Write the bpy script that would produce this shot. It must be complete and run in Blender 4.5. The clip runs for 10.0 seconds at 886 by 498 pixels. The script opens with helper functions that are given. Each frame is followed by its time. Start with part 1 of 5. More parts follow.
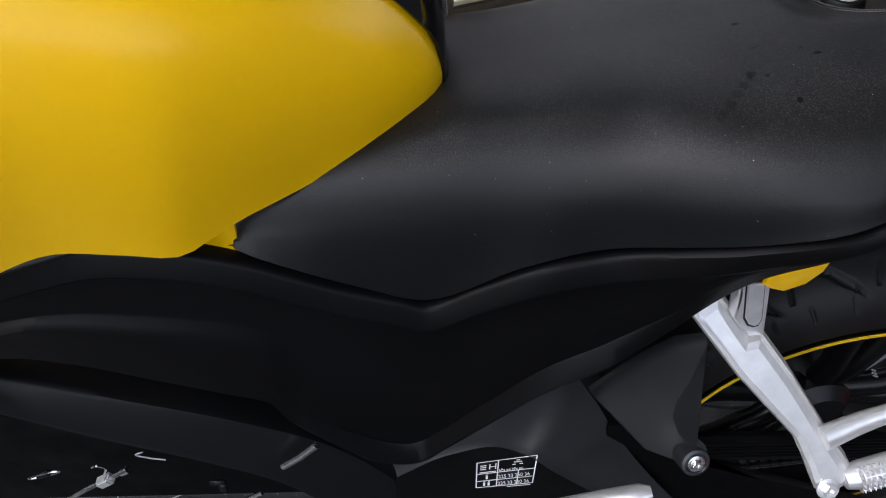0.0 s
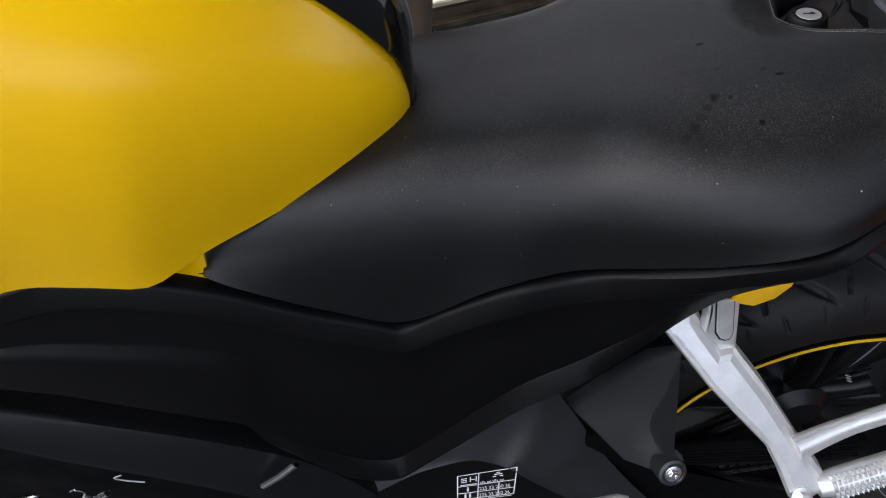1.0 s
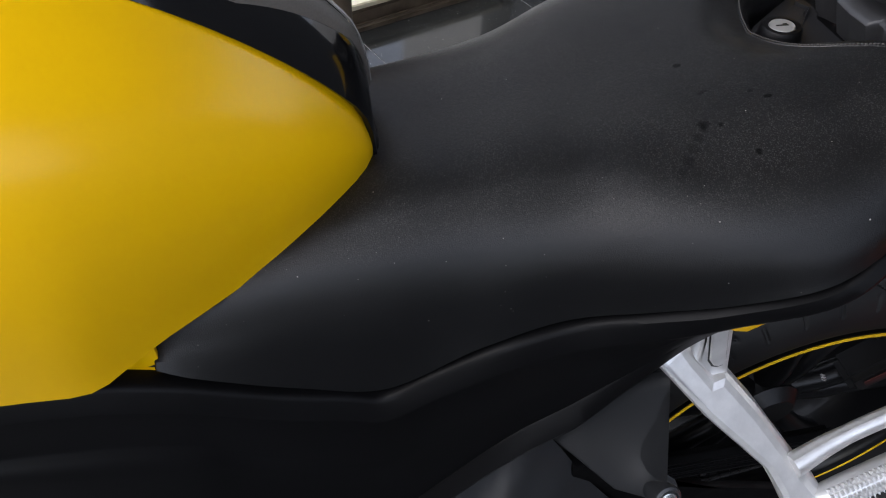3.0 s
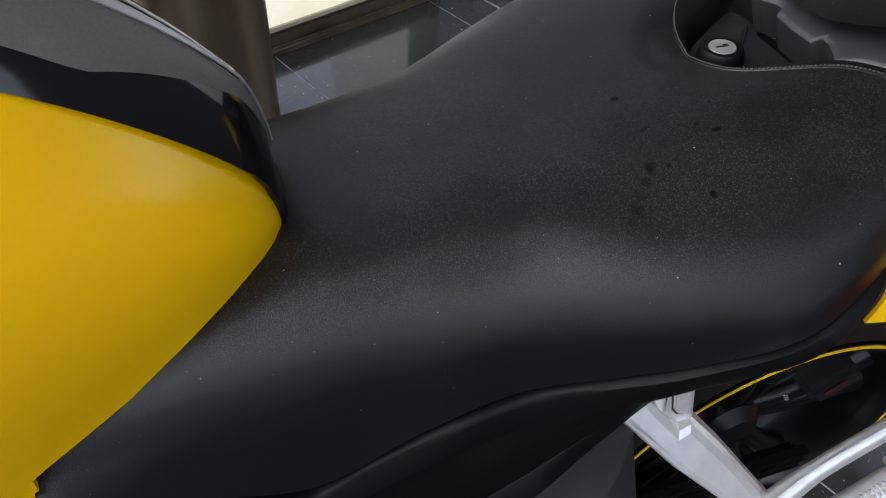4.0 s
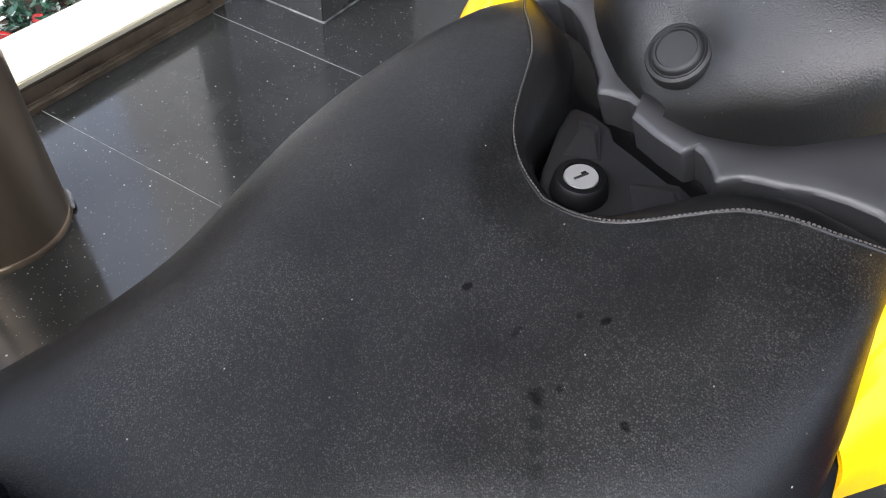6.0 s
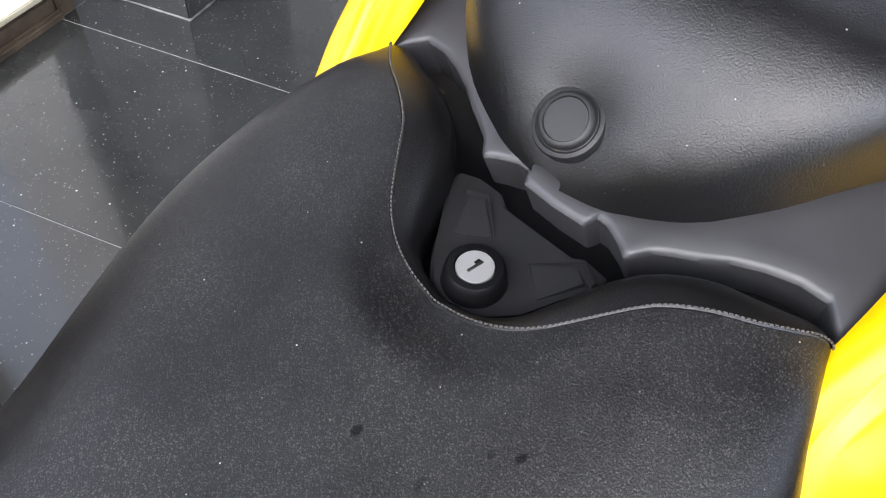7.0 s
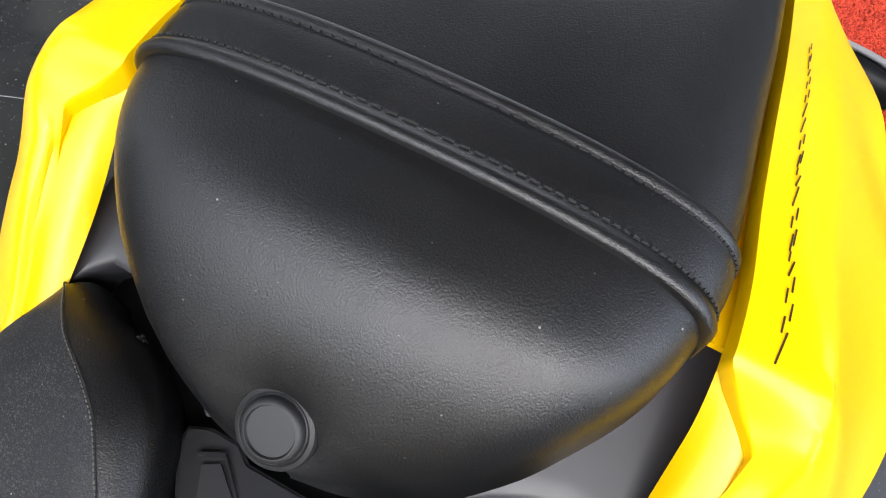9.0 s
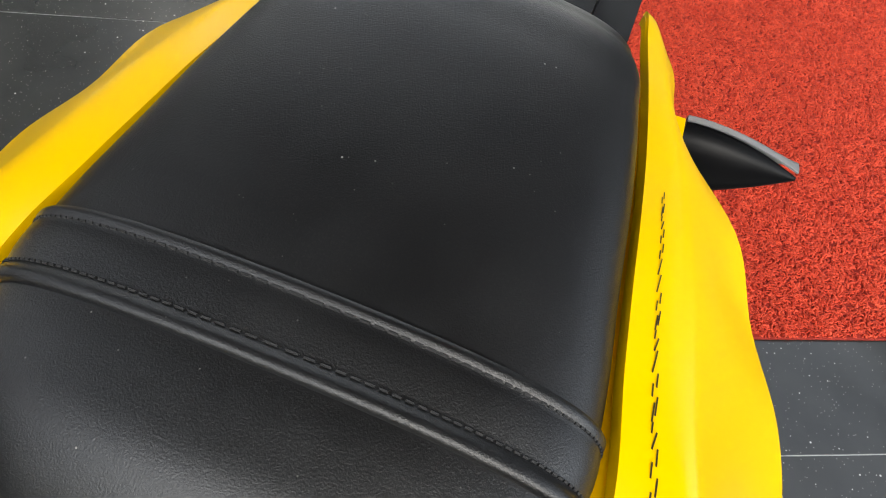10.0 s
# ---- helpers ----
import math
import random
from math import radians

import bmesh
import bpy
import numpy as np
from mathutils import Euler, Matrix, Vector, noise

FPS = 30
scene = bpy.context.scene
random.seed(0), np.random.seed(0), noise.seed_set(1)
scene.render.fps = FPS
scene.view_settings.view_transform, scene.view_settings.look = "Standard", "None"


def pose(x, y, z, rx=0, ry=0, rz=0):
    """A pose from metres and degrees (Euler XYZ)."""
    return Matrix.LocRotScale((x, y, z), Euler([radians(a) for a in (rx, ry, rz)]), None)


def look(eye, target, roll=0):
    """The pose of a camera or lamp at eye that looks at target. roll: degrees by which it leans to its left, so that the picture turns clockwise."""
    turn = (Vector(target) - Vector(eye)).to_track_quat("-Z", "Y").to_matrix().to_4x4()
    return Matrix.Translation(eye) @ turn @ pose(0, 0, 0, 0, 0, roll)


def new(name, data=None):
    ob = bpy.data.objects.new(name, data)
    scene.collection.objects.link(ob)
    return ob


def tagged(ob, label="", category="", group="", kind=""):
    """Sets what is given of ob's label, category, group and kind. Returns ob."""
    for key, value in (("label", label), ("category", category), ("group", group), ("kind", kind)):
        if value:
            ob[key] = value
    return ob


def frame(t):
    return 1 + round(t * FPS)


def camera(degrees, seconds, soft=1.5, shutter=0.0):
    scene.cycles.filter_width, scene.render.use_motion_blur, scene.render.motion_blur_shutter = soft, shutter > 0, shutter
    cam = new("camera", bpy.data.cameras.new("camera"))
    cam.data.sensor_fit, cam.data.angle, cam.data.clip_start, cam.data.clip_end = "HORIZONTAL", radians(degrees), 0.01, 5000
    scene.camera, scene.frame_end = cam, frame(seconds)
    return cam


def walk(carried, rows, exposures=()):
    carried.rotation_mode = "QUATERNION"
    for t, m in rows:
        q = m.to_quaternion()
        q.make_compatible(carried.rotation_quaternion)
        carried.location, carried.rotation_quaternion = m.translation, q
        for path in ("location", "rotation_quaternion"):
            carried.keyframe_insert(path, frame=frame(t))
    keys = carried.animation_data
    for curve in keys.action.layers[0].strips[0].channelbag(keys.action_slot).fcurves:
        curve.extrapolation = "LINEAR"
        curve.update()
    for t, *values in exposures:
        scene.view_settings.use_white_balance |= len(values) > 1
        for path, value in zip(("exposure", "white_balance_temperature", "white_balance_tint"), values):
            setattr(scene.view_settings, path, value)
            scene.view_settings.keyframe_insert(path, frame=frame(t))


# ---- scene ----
cam = camera(63.88, 10.0, soft=1.1)
PATH = [
    (0, (-0.3700, -0.5373, 1.1375), (-0.3370, -0.1914, 0.7780), 3.86),
    (0.5, (-0.3633, -0.5324, 1.1474), (-0.3268, -0.1883, 0.7865), 3.79),
    (1, (-0.3546, -0.5224, 1.1556), (-0.3142, -0.1795, 0.7939), 3.69),
    (1.5, (-0.3590, -0.4990, 1.1580), (-0.3101, -0.1577, 0.7958), 3.84),
    (2, (-0.3829, -0.4881, 1.1507), (-0.3237, -0.1467, 0.7902), 4.20),
    (2.2, (-0.3856, -0.4832, 1.1538), (-0.3224, -0.1438, 0.7921), 4.22),
    (3.3, (-0.3824, -0.4253, 1.1432), (-0.2779, -0.0968, 0.7811), 5.08),
    (3.5, (-0.3769, -0.4131, 1.1314), (-0.2627, -0.0814, 0.7750), 5.07),
    (4, (-0.3524, -0.3742, 1.1345), (-0.2256, -0.0493, 0.7761), 4.50),
    (4.5, (-0.3376, -0.3289, 1.1296), (-0.1911, -0.0106, 0.7728), 4.54),
    (5, (-0.3121, -0.2812, 1.1323), (-0.1495, 0.0251, 0.7721), 4.52),
    (5.5, (-0.2931, -0.2381, 1.1419), (-0.1033, 0.0483, 0.7786), 5.31),
    (5.7, (-0.2799, -0.2204, 1.1445), (-0.0803, 0.0564, 0.7790), 5.43),
    (6.8, (-0.1997, -0.1418, 1.1482), (0.0449, 0.0780, 0.7716), 6.78),
    (7, (-0.1867, -0.1322, 1.1525), (0.0633, 0.0765, 0.7731), 7.05),
    (7.5, (-0.1435, -0.1129, 1.1636), (0.1159, 0.0679, 0.7763), 7.60),
    (8, (-0.0986, -0.0984, 1.1805), (0.1668, 0.0532, 0.7848), 8.31),
    (8.5, (-0.0594, -0.0861, 1.1995), (0.2044, 0.0301, 0.7910), 9.47),
    (9, (-0.0174, -0.0789, 1.2279), (0.2463, 0.0094, 0.8123), 10.73),
    (9.5, (0.0205, -0.0749, 1.2434), (0.3007, -0.0035, 0.8355), 11.66),
    (10, (0.0485, -0.0784, 1.2783), (0.3373, -0.0221, 0.8740), 11.69),
]
walk(cam, [(t, look(eye, target, roll)) for t, eye, target, roll in PATH],
     exposures=[(0.0, 1.3, 6500, 13), (2.0, 1.25, 6500, 13), (3.5, 1.2, 6500, 13), (4.5, 1.5, 6500, 13), (5.5, 1.95, 6500, 13), (7.0, 2.5, 6500, 13), (8.0, 2.45, 6500, 13), (9.0, 2.1, 6650, 10.5), (9.5, 1.9, 6900, 8), (10.0, 1.75, 7000, 7)])

# ---- light: overcast daylight from the open street side, an unseen porch roof overhead ----
world = bpy.data.worlds.new("overcast_sky")
scene.world = world
world.use_nodes = True
wn, wl = world.node_tree.nodes, world.node_tree.links
sky = wn.new("ShaderNodeTexSky")
sky.sky_type = 'NISHITA'
sky.sun_disc = False
sky.sun_elevation, sky.sun_rotation = radians(34), radians(249)
sky.air_density, sky.dust_density, sky.ozone_density = 0.9, 1.0, 1.0
wn["Background"].inputs["Strength"].default_value = 0.31
haze = wn.new("ShaderNodeHueSaturation")
haze.inputs["Saturation"].default_value = 0.45
wl.new(sky.outputs["Color"], haze.inputs["Color"])
wl.new(haze.outputs["Color"], wn["Background"].inputs["Color"])
sun = new("sun", bpy.data.lights.new("sun", "SUN"))
sun.data.energy, sun.data.angle, sun.data.color = 0.9, radians(72), (0.96, 0.98, 1.0)
sun.matrix_world = look((-7.8, -3.0, 6.4), (0, 0, 0.8))


# ---- materials ----
def mat(name, base, rough=0.5, metal=0.0, coat=0.0, spec=0.5):
    m = bpy.data.materials.new(name)
    m.use_nodes = True
    b = m.node_tree.nodes["Principled BSDF"]
    b.inputs["Base Color"].default_value = (*base, 1)
    b.inputs["Roughness"].default_value = rough
    b.inputs["Metallic"].default_value = metal
    b.inputs["Coat Weight"].default_value = coat
    b.inputs["Coat Roughness"].default_value = 0.04
    b.inputs["Specular IOR Level"].default_value = spec
    return m


def node(m, kind, **values):
    n = m.node_tree.nodes.new(kind)
    for key, value in values.items():
        n.inputs[key.replace("_", " ")].default_value = value
    return n


def coords(m):
    return node(m, "ShaderNodeTexCoord").outputs["Object"]


def noise_at(m, scale, detail=4.0, rough=0.55, stretch=(1, 1, 1)):
    mp = node(m, "ShaderNodeMapping")
    mp.inputs["Scale"].default_value = stretch
    m.node_tree.links.new(coords(m), mp.inputs["Vector"])
    n = node(m, "ShaderNodeTexNoise", Scale=scale, Detail=detail, Roughness=rough)
    m.node_tree.links.new(mp.outputs["Vector"], n.inputs["Vector"])
    return n.outputs["Fac"]


def cells_at(m, scale, feature='F1', random_=1.0):
    n = node(m, "ShaderNodeTexVoronoi", Scale=scale, Randomness=random_)
    n.feature = feature
    m.node_tree.links.new(coords(m), n.inputs["Vector"])
    return n


def ramp(m, fac, stops):
    r = node(m, "ShaderNodeValToRGB")
    el = r.color_ramp.elements
    while len(el) < len(stops):
        el.new(0.5)
    for e, (p, c) in zip(el, stops):
        e.position = p
        e.color = (*c, 1) if isinstance(c, tuple) else (c, c, c, 1)
    m.node_tree.links.new(fac, r.inputs["Fac"])
    return r.outputs["Color"]


def mix(m, fac, a, b, blend='MIX'):
    n = node(m, "ShaderNodeMix")
    n.data_type, n.blend_type = 'RGBA', blend
    for key, value in ((0, fac), (6, a), (7, b)):
        if isinstance(value, (int, float)):
            n.inputs[key].default_value = value
        elif isinstance(value, tuple):
            n.inputs[key].default_value = (*value, 1)
        else:
            m.node_tree.links.new(value, n.inputs[key])
    return n.outputs[2]


def put(m, socket, value):
    m.node_tree.links.new(value, m.node_tree.nodes["Principled BSDF"].inputs[socket])


def bump(m, height, strength, distance=0.001):
    n = node(m, "ShaderNodeBump", Strength=strength, Distance=distance)
    m.node_tree.links.new(height, n.inputs["Height"])
    b = m.node_tree.nodes["Principled BSDF"].inputs["Normal"]
    if b.is_linked:
        m.node_tree.links.new(b.links[0].from_socket, n.inputs["Normal"])
    m.node_tree.links.new(n.outputs["Normal"], b)


def specks(m, base_sock, scale, size, colour, share):
    """Sparse dust specks, laid over a colour."""
    v = cells_at(m, scale)
    dot = ramp(m, v.outputs["Distance"], [(0.0, 1.0), (size, 1.0), (size * 1.5, 0.0)])
    pick = ramp(m, v.outputs["Color"], [(0.0, 0.0), (1.0 - share, 0.0), (1.0 - share + 0.01, 1.0)])
    return mix(m, mix(m, 1.0, dot, pick, 'MULTIPLY'), base_sock, colour)


YELLOW = mat("yellow_paint", (0.80, 0.49, 0.004), 0.36, coat=0.3, spec=0.12)
YELLOW.node_tree.nodes["Principled BSDF"].inputs["Coat Roughness"].default_value = 0.20
put(YELLOW, "Base Color", ramp(YELLOW, noise_at(YELLOW, 9, 2), [(0.3, (0.80, 0.462, 0.0010)), (0.7, (0.83, 0.485, 0.0014))]))

def vinyl(name, powder, shine, stains=()):
    m = mat(name, (0.005, 0.005, 0.0055), 0.4, spec=shine)
    c = ramp(m, noise_at(m, 14, 5), [(0.3, (0.0020, 0.0020, 0.0023)), (0.75, (0.0032, 0.0032, 0.0035))])
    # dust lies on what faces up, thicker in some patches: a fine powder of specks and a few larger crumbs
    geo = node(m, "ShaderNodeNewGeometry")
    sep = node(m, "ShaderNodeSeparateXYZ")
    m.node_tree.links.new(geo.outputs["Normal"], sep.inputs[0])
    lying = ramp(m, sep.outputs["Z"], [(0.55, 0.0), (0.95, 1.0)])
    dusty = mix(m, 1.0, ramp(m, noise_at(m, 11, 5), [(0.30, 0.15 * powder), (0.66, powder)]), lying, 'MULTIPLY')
    # This dust layer also puts some missing light into the upward faces.
    dust_light = mix(m, dusty, c, (0.0095, 0.0093, 0.0090))
    dust = specks(m, dust_light, 800, 0.30, (0.060, 0.058, 0.055), 0.40)
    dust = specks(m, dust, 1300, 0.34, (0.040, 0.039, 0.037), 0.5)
    c = mix(m, dusty, dust_light, dust)
    c = specks(m, c, 420, 0.13, (0.10, 0.095, 0.088), 0.10)
    c = specks(m, c, 170, 0.065, (0.24, 0.23, 0.21), 0.14)
    c = specks(m, c, 60, 0.028, (0.36, 0.35, 0.32), 0.18)
    rough = ramp(m, noise_at(m, 22, 5), [(0.3, 0.31), (0.7, 0.40)])
    dull = (shine, shine, shine)
    warp = noise_at(m, 130, 4, 0.7)
    for (x, y, z), size, stretch, depth in stains:
        # a wet drop mark with a ragged rim
        mp = node(m, "ShaderNodeMapping")
        mp.inputs["Location"].default_value = (-x * stretch[0] / size, -y * stretch[1] / size, -z * stretch[2] / size)
        mp.inputs["Scale"].default_value = tuple(s / size for s in stretch)
        m.node_tree.links.new(coords(m), mp.inputs["Vector"])
        ln = node(m, "ShaderNodeVectorMath")
        ln.operation = 'LENGTH'
        m.node_tree.links.new(mp.outputs["Vector"], ln.inputs[0])
        add = node(m, "ShaderNodeMath")
        add.operation = 'MULTIPLY_ADD'
        m.node_tree.links.new(warp, add.inputs[0])
        add.inputs[1].default_value = 1.0
        m.node_tree.links.new(ln.outputs["Value"], add.inputs[2])
        wet = ramp(m, add.outputs[0], [(0.0, 1.0), (0.0, 1.0), (1.0, 0.0)])
        wet = ramp(m, wet, [(0.0, 0.0), (0.05, 0.0), (0.28, depth)])
        c = mix(m, wet, c, (0.0012, 0.0012, 0.0014))
        dull = mix(m, wet, dull, (0.08, 0.08, 0.08))
    put(m, "Base Color", c)
    put(m, "Roughness", rough)
    if stains:
        put(m, "Specular IOR Level", dull)
    bump(m, noise_at(m, 1050, 3, 0.65), 0.55, 0.0005)
    bump(m, noise_at(m, 45, 3), 0.004, 0.002)
    return m


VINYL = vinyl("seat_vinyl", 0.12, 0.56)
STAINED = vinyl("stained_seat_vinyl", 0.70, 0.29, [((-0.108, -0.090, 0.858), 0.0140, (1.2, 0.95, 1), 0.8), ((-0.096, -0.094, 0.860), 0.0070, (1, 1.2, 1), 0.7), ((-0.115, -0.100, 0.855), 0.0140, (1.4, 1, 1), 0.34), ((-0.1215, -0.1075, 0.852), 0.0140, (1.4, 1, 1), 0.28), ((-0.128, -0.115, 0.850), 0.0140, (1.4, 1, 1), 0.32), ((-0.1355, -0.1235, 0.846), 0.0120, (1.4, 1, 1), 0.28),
                                       ((-0.084, -0.125, 0.861), 0.0080, (1.3, 0.9, 1), 0.8), ((-0.059, -0.082, 0.873), 0.0085, (0.9, 1.6, 1), 0.75), ((-0.066, -0.072, 0.870), 0.0070, (1, 1, 1), 0.5),
                                       ((-0.098, -0.022, 0.863), 0.0075, (1, 1.2, 1), 0.8), ((-0.094, -0.058, 0.863), 0.0090, (0.7, 1.8, 1), 0.45)])

PLASTIC = mat("satin_black_plastic", (0.003, 0.003, 0.0033), 0.42, spec=0.15)
put(PLASTIC, "Roughness", ramp(PLASTIC, noise_at(PLASTIC, 18, 5), [(0.3, 0.36), (0.7, 0.5)]))
put(PLASTIC, "Base Color", specks(PLASTIC, ramp(PLASTIC, noise_at(PLASTIC, 8, 4), [(0.3, (0.0022, 0.0022, 0.0026)), (0.7, (0.004, 0.004, 0.0044))]), 260, 0.08, (0.2, 0.2, 0.2), 0.03))
bump(PLASTIC, noise_at(PLASTIC, 1400, 2), 0.12, 0.0004)

MOULDED = mat("moulded_black_plastic", (0.012, 0.013, 0.015), 0.42, spec=0.75)
put(MOULDED, "Roughness", ramp(MOULDED, noise_at(MOULDED, 18, 5), [(0.3, 0.33), (0.7, 0.44)]))
bump(MOULDED, noise_at(MOULDED, 1400, 2), 0.1, 0.0004)
SATIN = mat("satin_grey_black_plastic", (0.030, 0.030, 0.032), 0.5)
put(SATIN, "Base Color", specks(SATIN, ramp(SATIN, noise_at(SATIN, 16, 4), [(0.3, (0.026, 0.026, 0.028)), (0.7, (0.035, 0.035, 0.037))]), 260, 0.07, (0.2, 0.2, 0.2), 0.03))
put(SATIN, "Roughness", ramp(SATIN, noise_at(SATIN, 22, 5), [(0.3, 0.42), (0.7, 0.55)]))
bump(SATIN, noise_at(SATIN, 1400, 2), 0.12, 0.0004)
TRAYBLACK = mat("grained_black_plastic", (0.010, 0.010, 0.011), 0.48, spec=0.4)
put(TRAYBLACK, "Base Color", specks(TRAYBLACK, ramp(TRAYBLACK, noise_at(TRAYBLACK, 16, 4), [(0.3, (0.008, 0.008, 0.009)), (0.7, (0.013, 0.013, 0.014))]), 260, 0.07, (0.2, 0.2, 0.2), 0.03))
bump(TRAYBLACK, noise_at(TRAYBLACK, 1200, 2), 0.15, 0.0004)
LOCKFACE = mat("brushed_lock_face", (0.52, 0.52, 0.51), 0.4, metal=0.75)
bump(LOCKFACE, noise_at(LOCKFACE, 900, 2), 0.1, 0.0003)

# Two greys that hold the soffit and sky reflections on the tank spine.
REFLECTGREY = mat("painted_soffit_reflection", (0.10, 0.094, 0.088), 0.45, spec=0.25)
put(REFLECTGREY, "Base Color", ramp(REFLECTGREY, noise_at(REFLECTGREY, 700, 2), [(0.3, (0.085, 0.078, 0.071)), (0.7, (0.100, 0.092, 0.084))]))
REFLECTPALE = mat("painted_bright_reflection", (0.30, 0.295, 0.285), 0.3, coat=0.3)
GLOSS = mat("gloss_black_paint", (0.004, 0.004, 0.0045), 0.10, coat=0.15, spec=0.3)
RUBBER = mat("black_rubber", (0.011, 0.011, 0.012), 0.58)
bump(RUBBER, noise_at(RUBBER, 600, 3), 0.1, 0.0005)
put(RUBBER, "Base Color", ramp(RUBBER, noise_at(RUBBER, 30, 5), [(0.3, (0.005, 0.005, 0.0056)), (0.8, (0.010, 0.010, 0.010))]))
TYRE = mat("tyre_rubber", (0.008, 0.008, 0.0085), 0.6, spec=0.25)
put(TYRE, "Base Color", ramp(TYRE, noise_at(TYRE, 25, 5), [(0.3, (0.0045, 0.0045, 0.005)), (0.8, (0.009, 0.009, 0.0088))]))
ALU = mat("cast_aluminium", (0.72, 0.72, 0.72), 0.36, metal=0.7)
put(ALU, "Base Color", ramp(ALU, noise_at(ALU, 60, 5), [(0.3, (0.66, 0.66, 0.66)), (0.75, (0.80, 0.80, 0.80))]))
bump(ALU, noise_at(ALU, 500, 3), 0.15, 0.0005)
STEEL = mat("bright_steel", (0.72, 0.72, 0.72), 0.24, metal=1.0)
DARKMETAL = mat("dark_metal", (0.008, 0.008, 0.0085), 0.4, metal=0.4, spec=0.3)
THREAD = mat("grey_thread", (0.052, 0.049, 0.045), 0.8)
BLACKTHREAD = mat("black_thread", (0.012, 0.012, 0.012), 0.8)
WHITE = mat("white_print", (0.88, 0.88, 0.88), 0.5)
# Mat red darkened for the shade in the gaps between the coils.
SHADEDRED = mat("shaded_red_vinyl", (0.24, 0.018, 0.010), 0.7, spec=0.2)
DARKRED = mat("dark_red_print", (0.035, 0.003, 0.0025), 0.5)
REDPAINT = mat("red_print", (0.55, 0.02, 0.015), 0.4)
LENS = mat("smoked_lens", (0.22, 0.22, 0.22), 0.4, coat=0.1)
PRINT = mat("dark_brown_print", (0.022, 0.014, 0.004), 0.35)
INK = mat("black_ink", (0.01, 0.01, 0.008), 0.35)
RAILBLACK = mat("frame_black_paint", (0.0040, 0.0043, 0.0050), 0.42, spec=0.22)
bump(RAILBLACK, noise_at(RAILBLACK, 900, 2), 0.12, 0.0004)
BLACKCAST = mat("deep_black_casting", (0.0016, 0.0016, 0.0018), 0.55, spec=0.08)
put(BLACKCAST, "Roughness", ramp(BLACKCAST, noise_at(BLACKCAST, 25, 5), [(0.3, 0.45), (0.7, 0.65)]))
RIMBLACK = mat("rim_black", (0.003, 0.003, 0.0034), 0.3, coat=0.05, spec=0.18)
YELLOWTAPE = mat("yellow_rim_tape", (0.78, 0.5, 0.01), 0.4)

GRANITE = mat("black_granite", (0.012, 0.013, 0.013), 0.10, spec=0.45)
_c = ramp(GRANITE, noise_at(GRANITE, 3.5, 6), [(0.3, (0.008, 0.0085, 0.0085)), (0.7, (0.022, 0.024, 0.022))])
# Dust film in patches; its grey also paints in pale reflections on the floor.
_dust_haze = ramp(GRANITE, noise_at(GRANITE, 1.7, 7, 0.62), [(0.35, 0.15), (0.7, 0.85)])
_c = mix(GRANITE, _dust_haze, _c, (0.036, 0.036, 0.033))
_c = specks(GRANITE, _c, 75, 0.080, (0.42, 0.41, 0.37), 0.34)
_c = specks(GRANITE, _c, 30, 0.050, (0.5, 0.49, 0.45), 0.36)
_c = specks(GRANITE, _c, 170, 0.12, (0.25, 0.24, 0.22), 0.36)
put(GRANITE, "Base Color", _c)
put(GRANITE, "Roughness", ramp(GRANITE, noise_at(GRANITE, 5, 6), [(0.35, 0.07), (0.7, 0.24)]))
MORTAR = mat("dull_mortar", (0.17, 0.17, 0.16), 0.8)
put(MORTAR, "Base Color", ramp(MORTAR, noise_at(MORTAR, 14, 6), [(0.3, (0.06, 0.06, 0.06)), (0.7, (0.34, 0.34, 0.32))]))
GROUT = mat("pale_grout", (0.42, 0.42, 0.40), 0.8)
CREAM = mat("cream_stone", (0.72, 0.66, 0.52), 0.35)
put(CREAM, "Base Color", ramp(CREAM, noise_at(CREAM, 9, 6), [(0.3, (0.74, 0.66, 0.47)), (0.7, (0.86, 0.80, 0.62))]))
BROWN = mat("brown_stone", (0.10, 0.075, 0.05), 0.4)
put(BROWN, "Base Color", ramp(BROWN, noise_at(BROWN, 12, 7), [(0.25, (0.045, 0.032, 0.022)), (0.75, (0.19, 0.145, 0.10))]))
PILLAR = mat("bronzed_steel", (0.34, 0.29, 0.24), 0.33, metal=0.85)
put(PILLAR, "Base Color", ramp(PILLAR, noise_at(PILLAR, 5, 6, stretch=(1, 1, 0.25)), [(0.3, (0.13, 0.095, 0.066)), (0.7, (0.36, 0.28, 0.205))]))
bump(PILLAR, noise_at(PILLAR, 160, 3, stretch=(1, 1, 0.02)), 0.08, 0.001)
CONCRETE = mat("worn_asphalt", (0.08, 0.08, 0.08), 0.85)
put(CONCRETE, "Base Color", ramp(CONCRETE, noise_at(CONCRETE, 1.5, 8), [(0.3, (0.055, 0.055, 0.055)), (0.7, (0.11, 0.108, 0.105))]))
PLASTER = mat("painted_plaster", (0.74, 0.73, 0.70), 0.8)
DARKWALL = mat("dark_render", (0.10, 0.10, 0.10), 0.8)
put(DARKWALL, "Base Color", ramp(DARKWALL, noise_at(DARKWALL, 2, 7), [(0.3, (0.055, 0.055, 0.057)), (0.7, (0.095, 0.095, 0.095))]))
SOFFIT = mat("grey_soffit_paint", (0.3, 0.3, 0.3), 0.8)
put(SOFFIT, "Base Color", ramp(SOFFIT, noise_at(SOFFIT, 2, 7), [(0.3, (0.25, 0.247, 0.243)), (0.7, (0.31, 0.307, 0.303))]))
GREYPAINT = mat("grey_paint", (0.20, 0.20, 0.20), 0.5)
LEAF = mat("green_leaf", (0.02, 0.07, 0.035), 0.3)
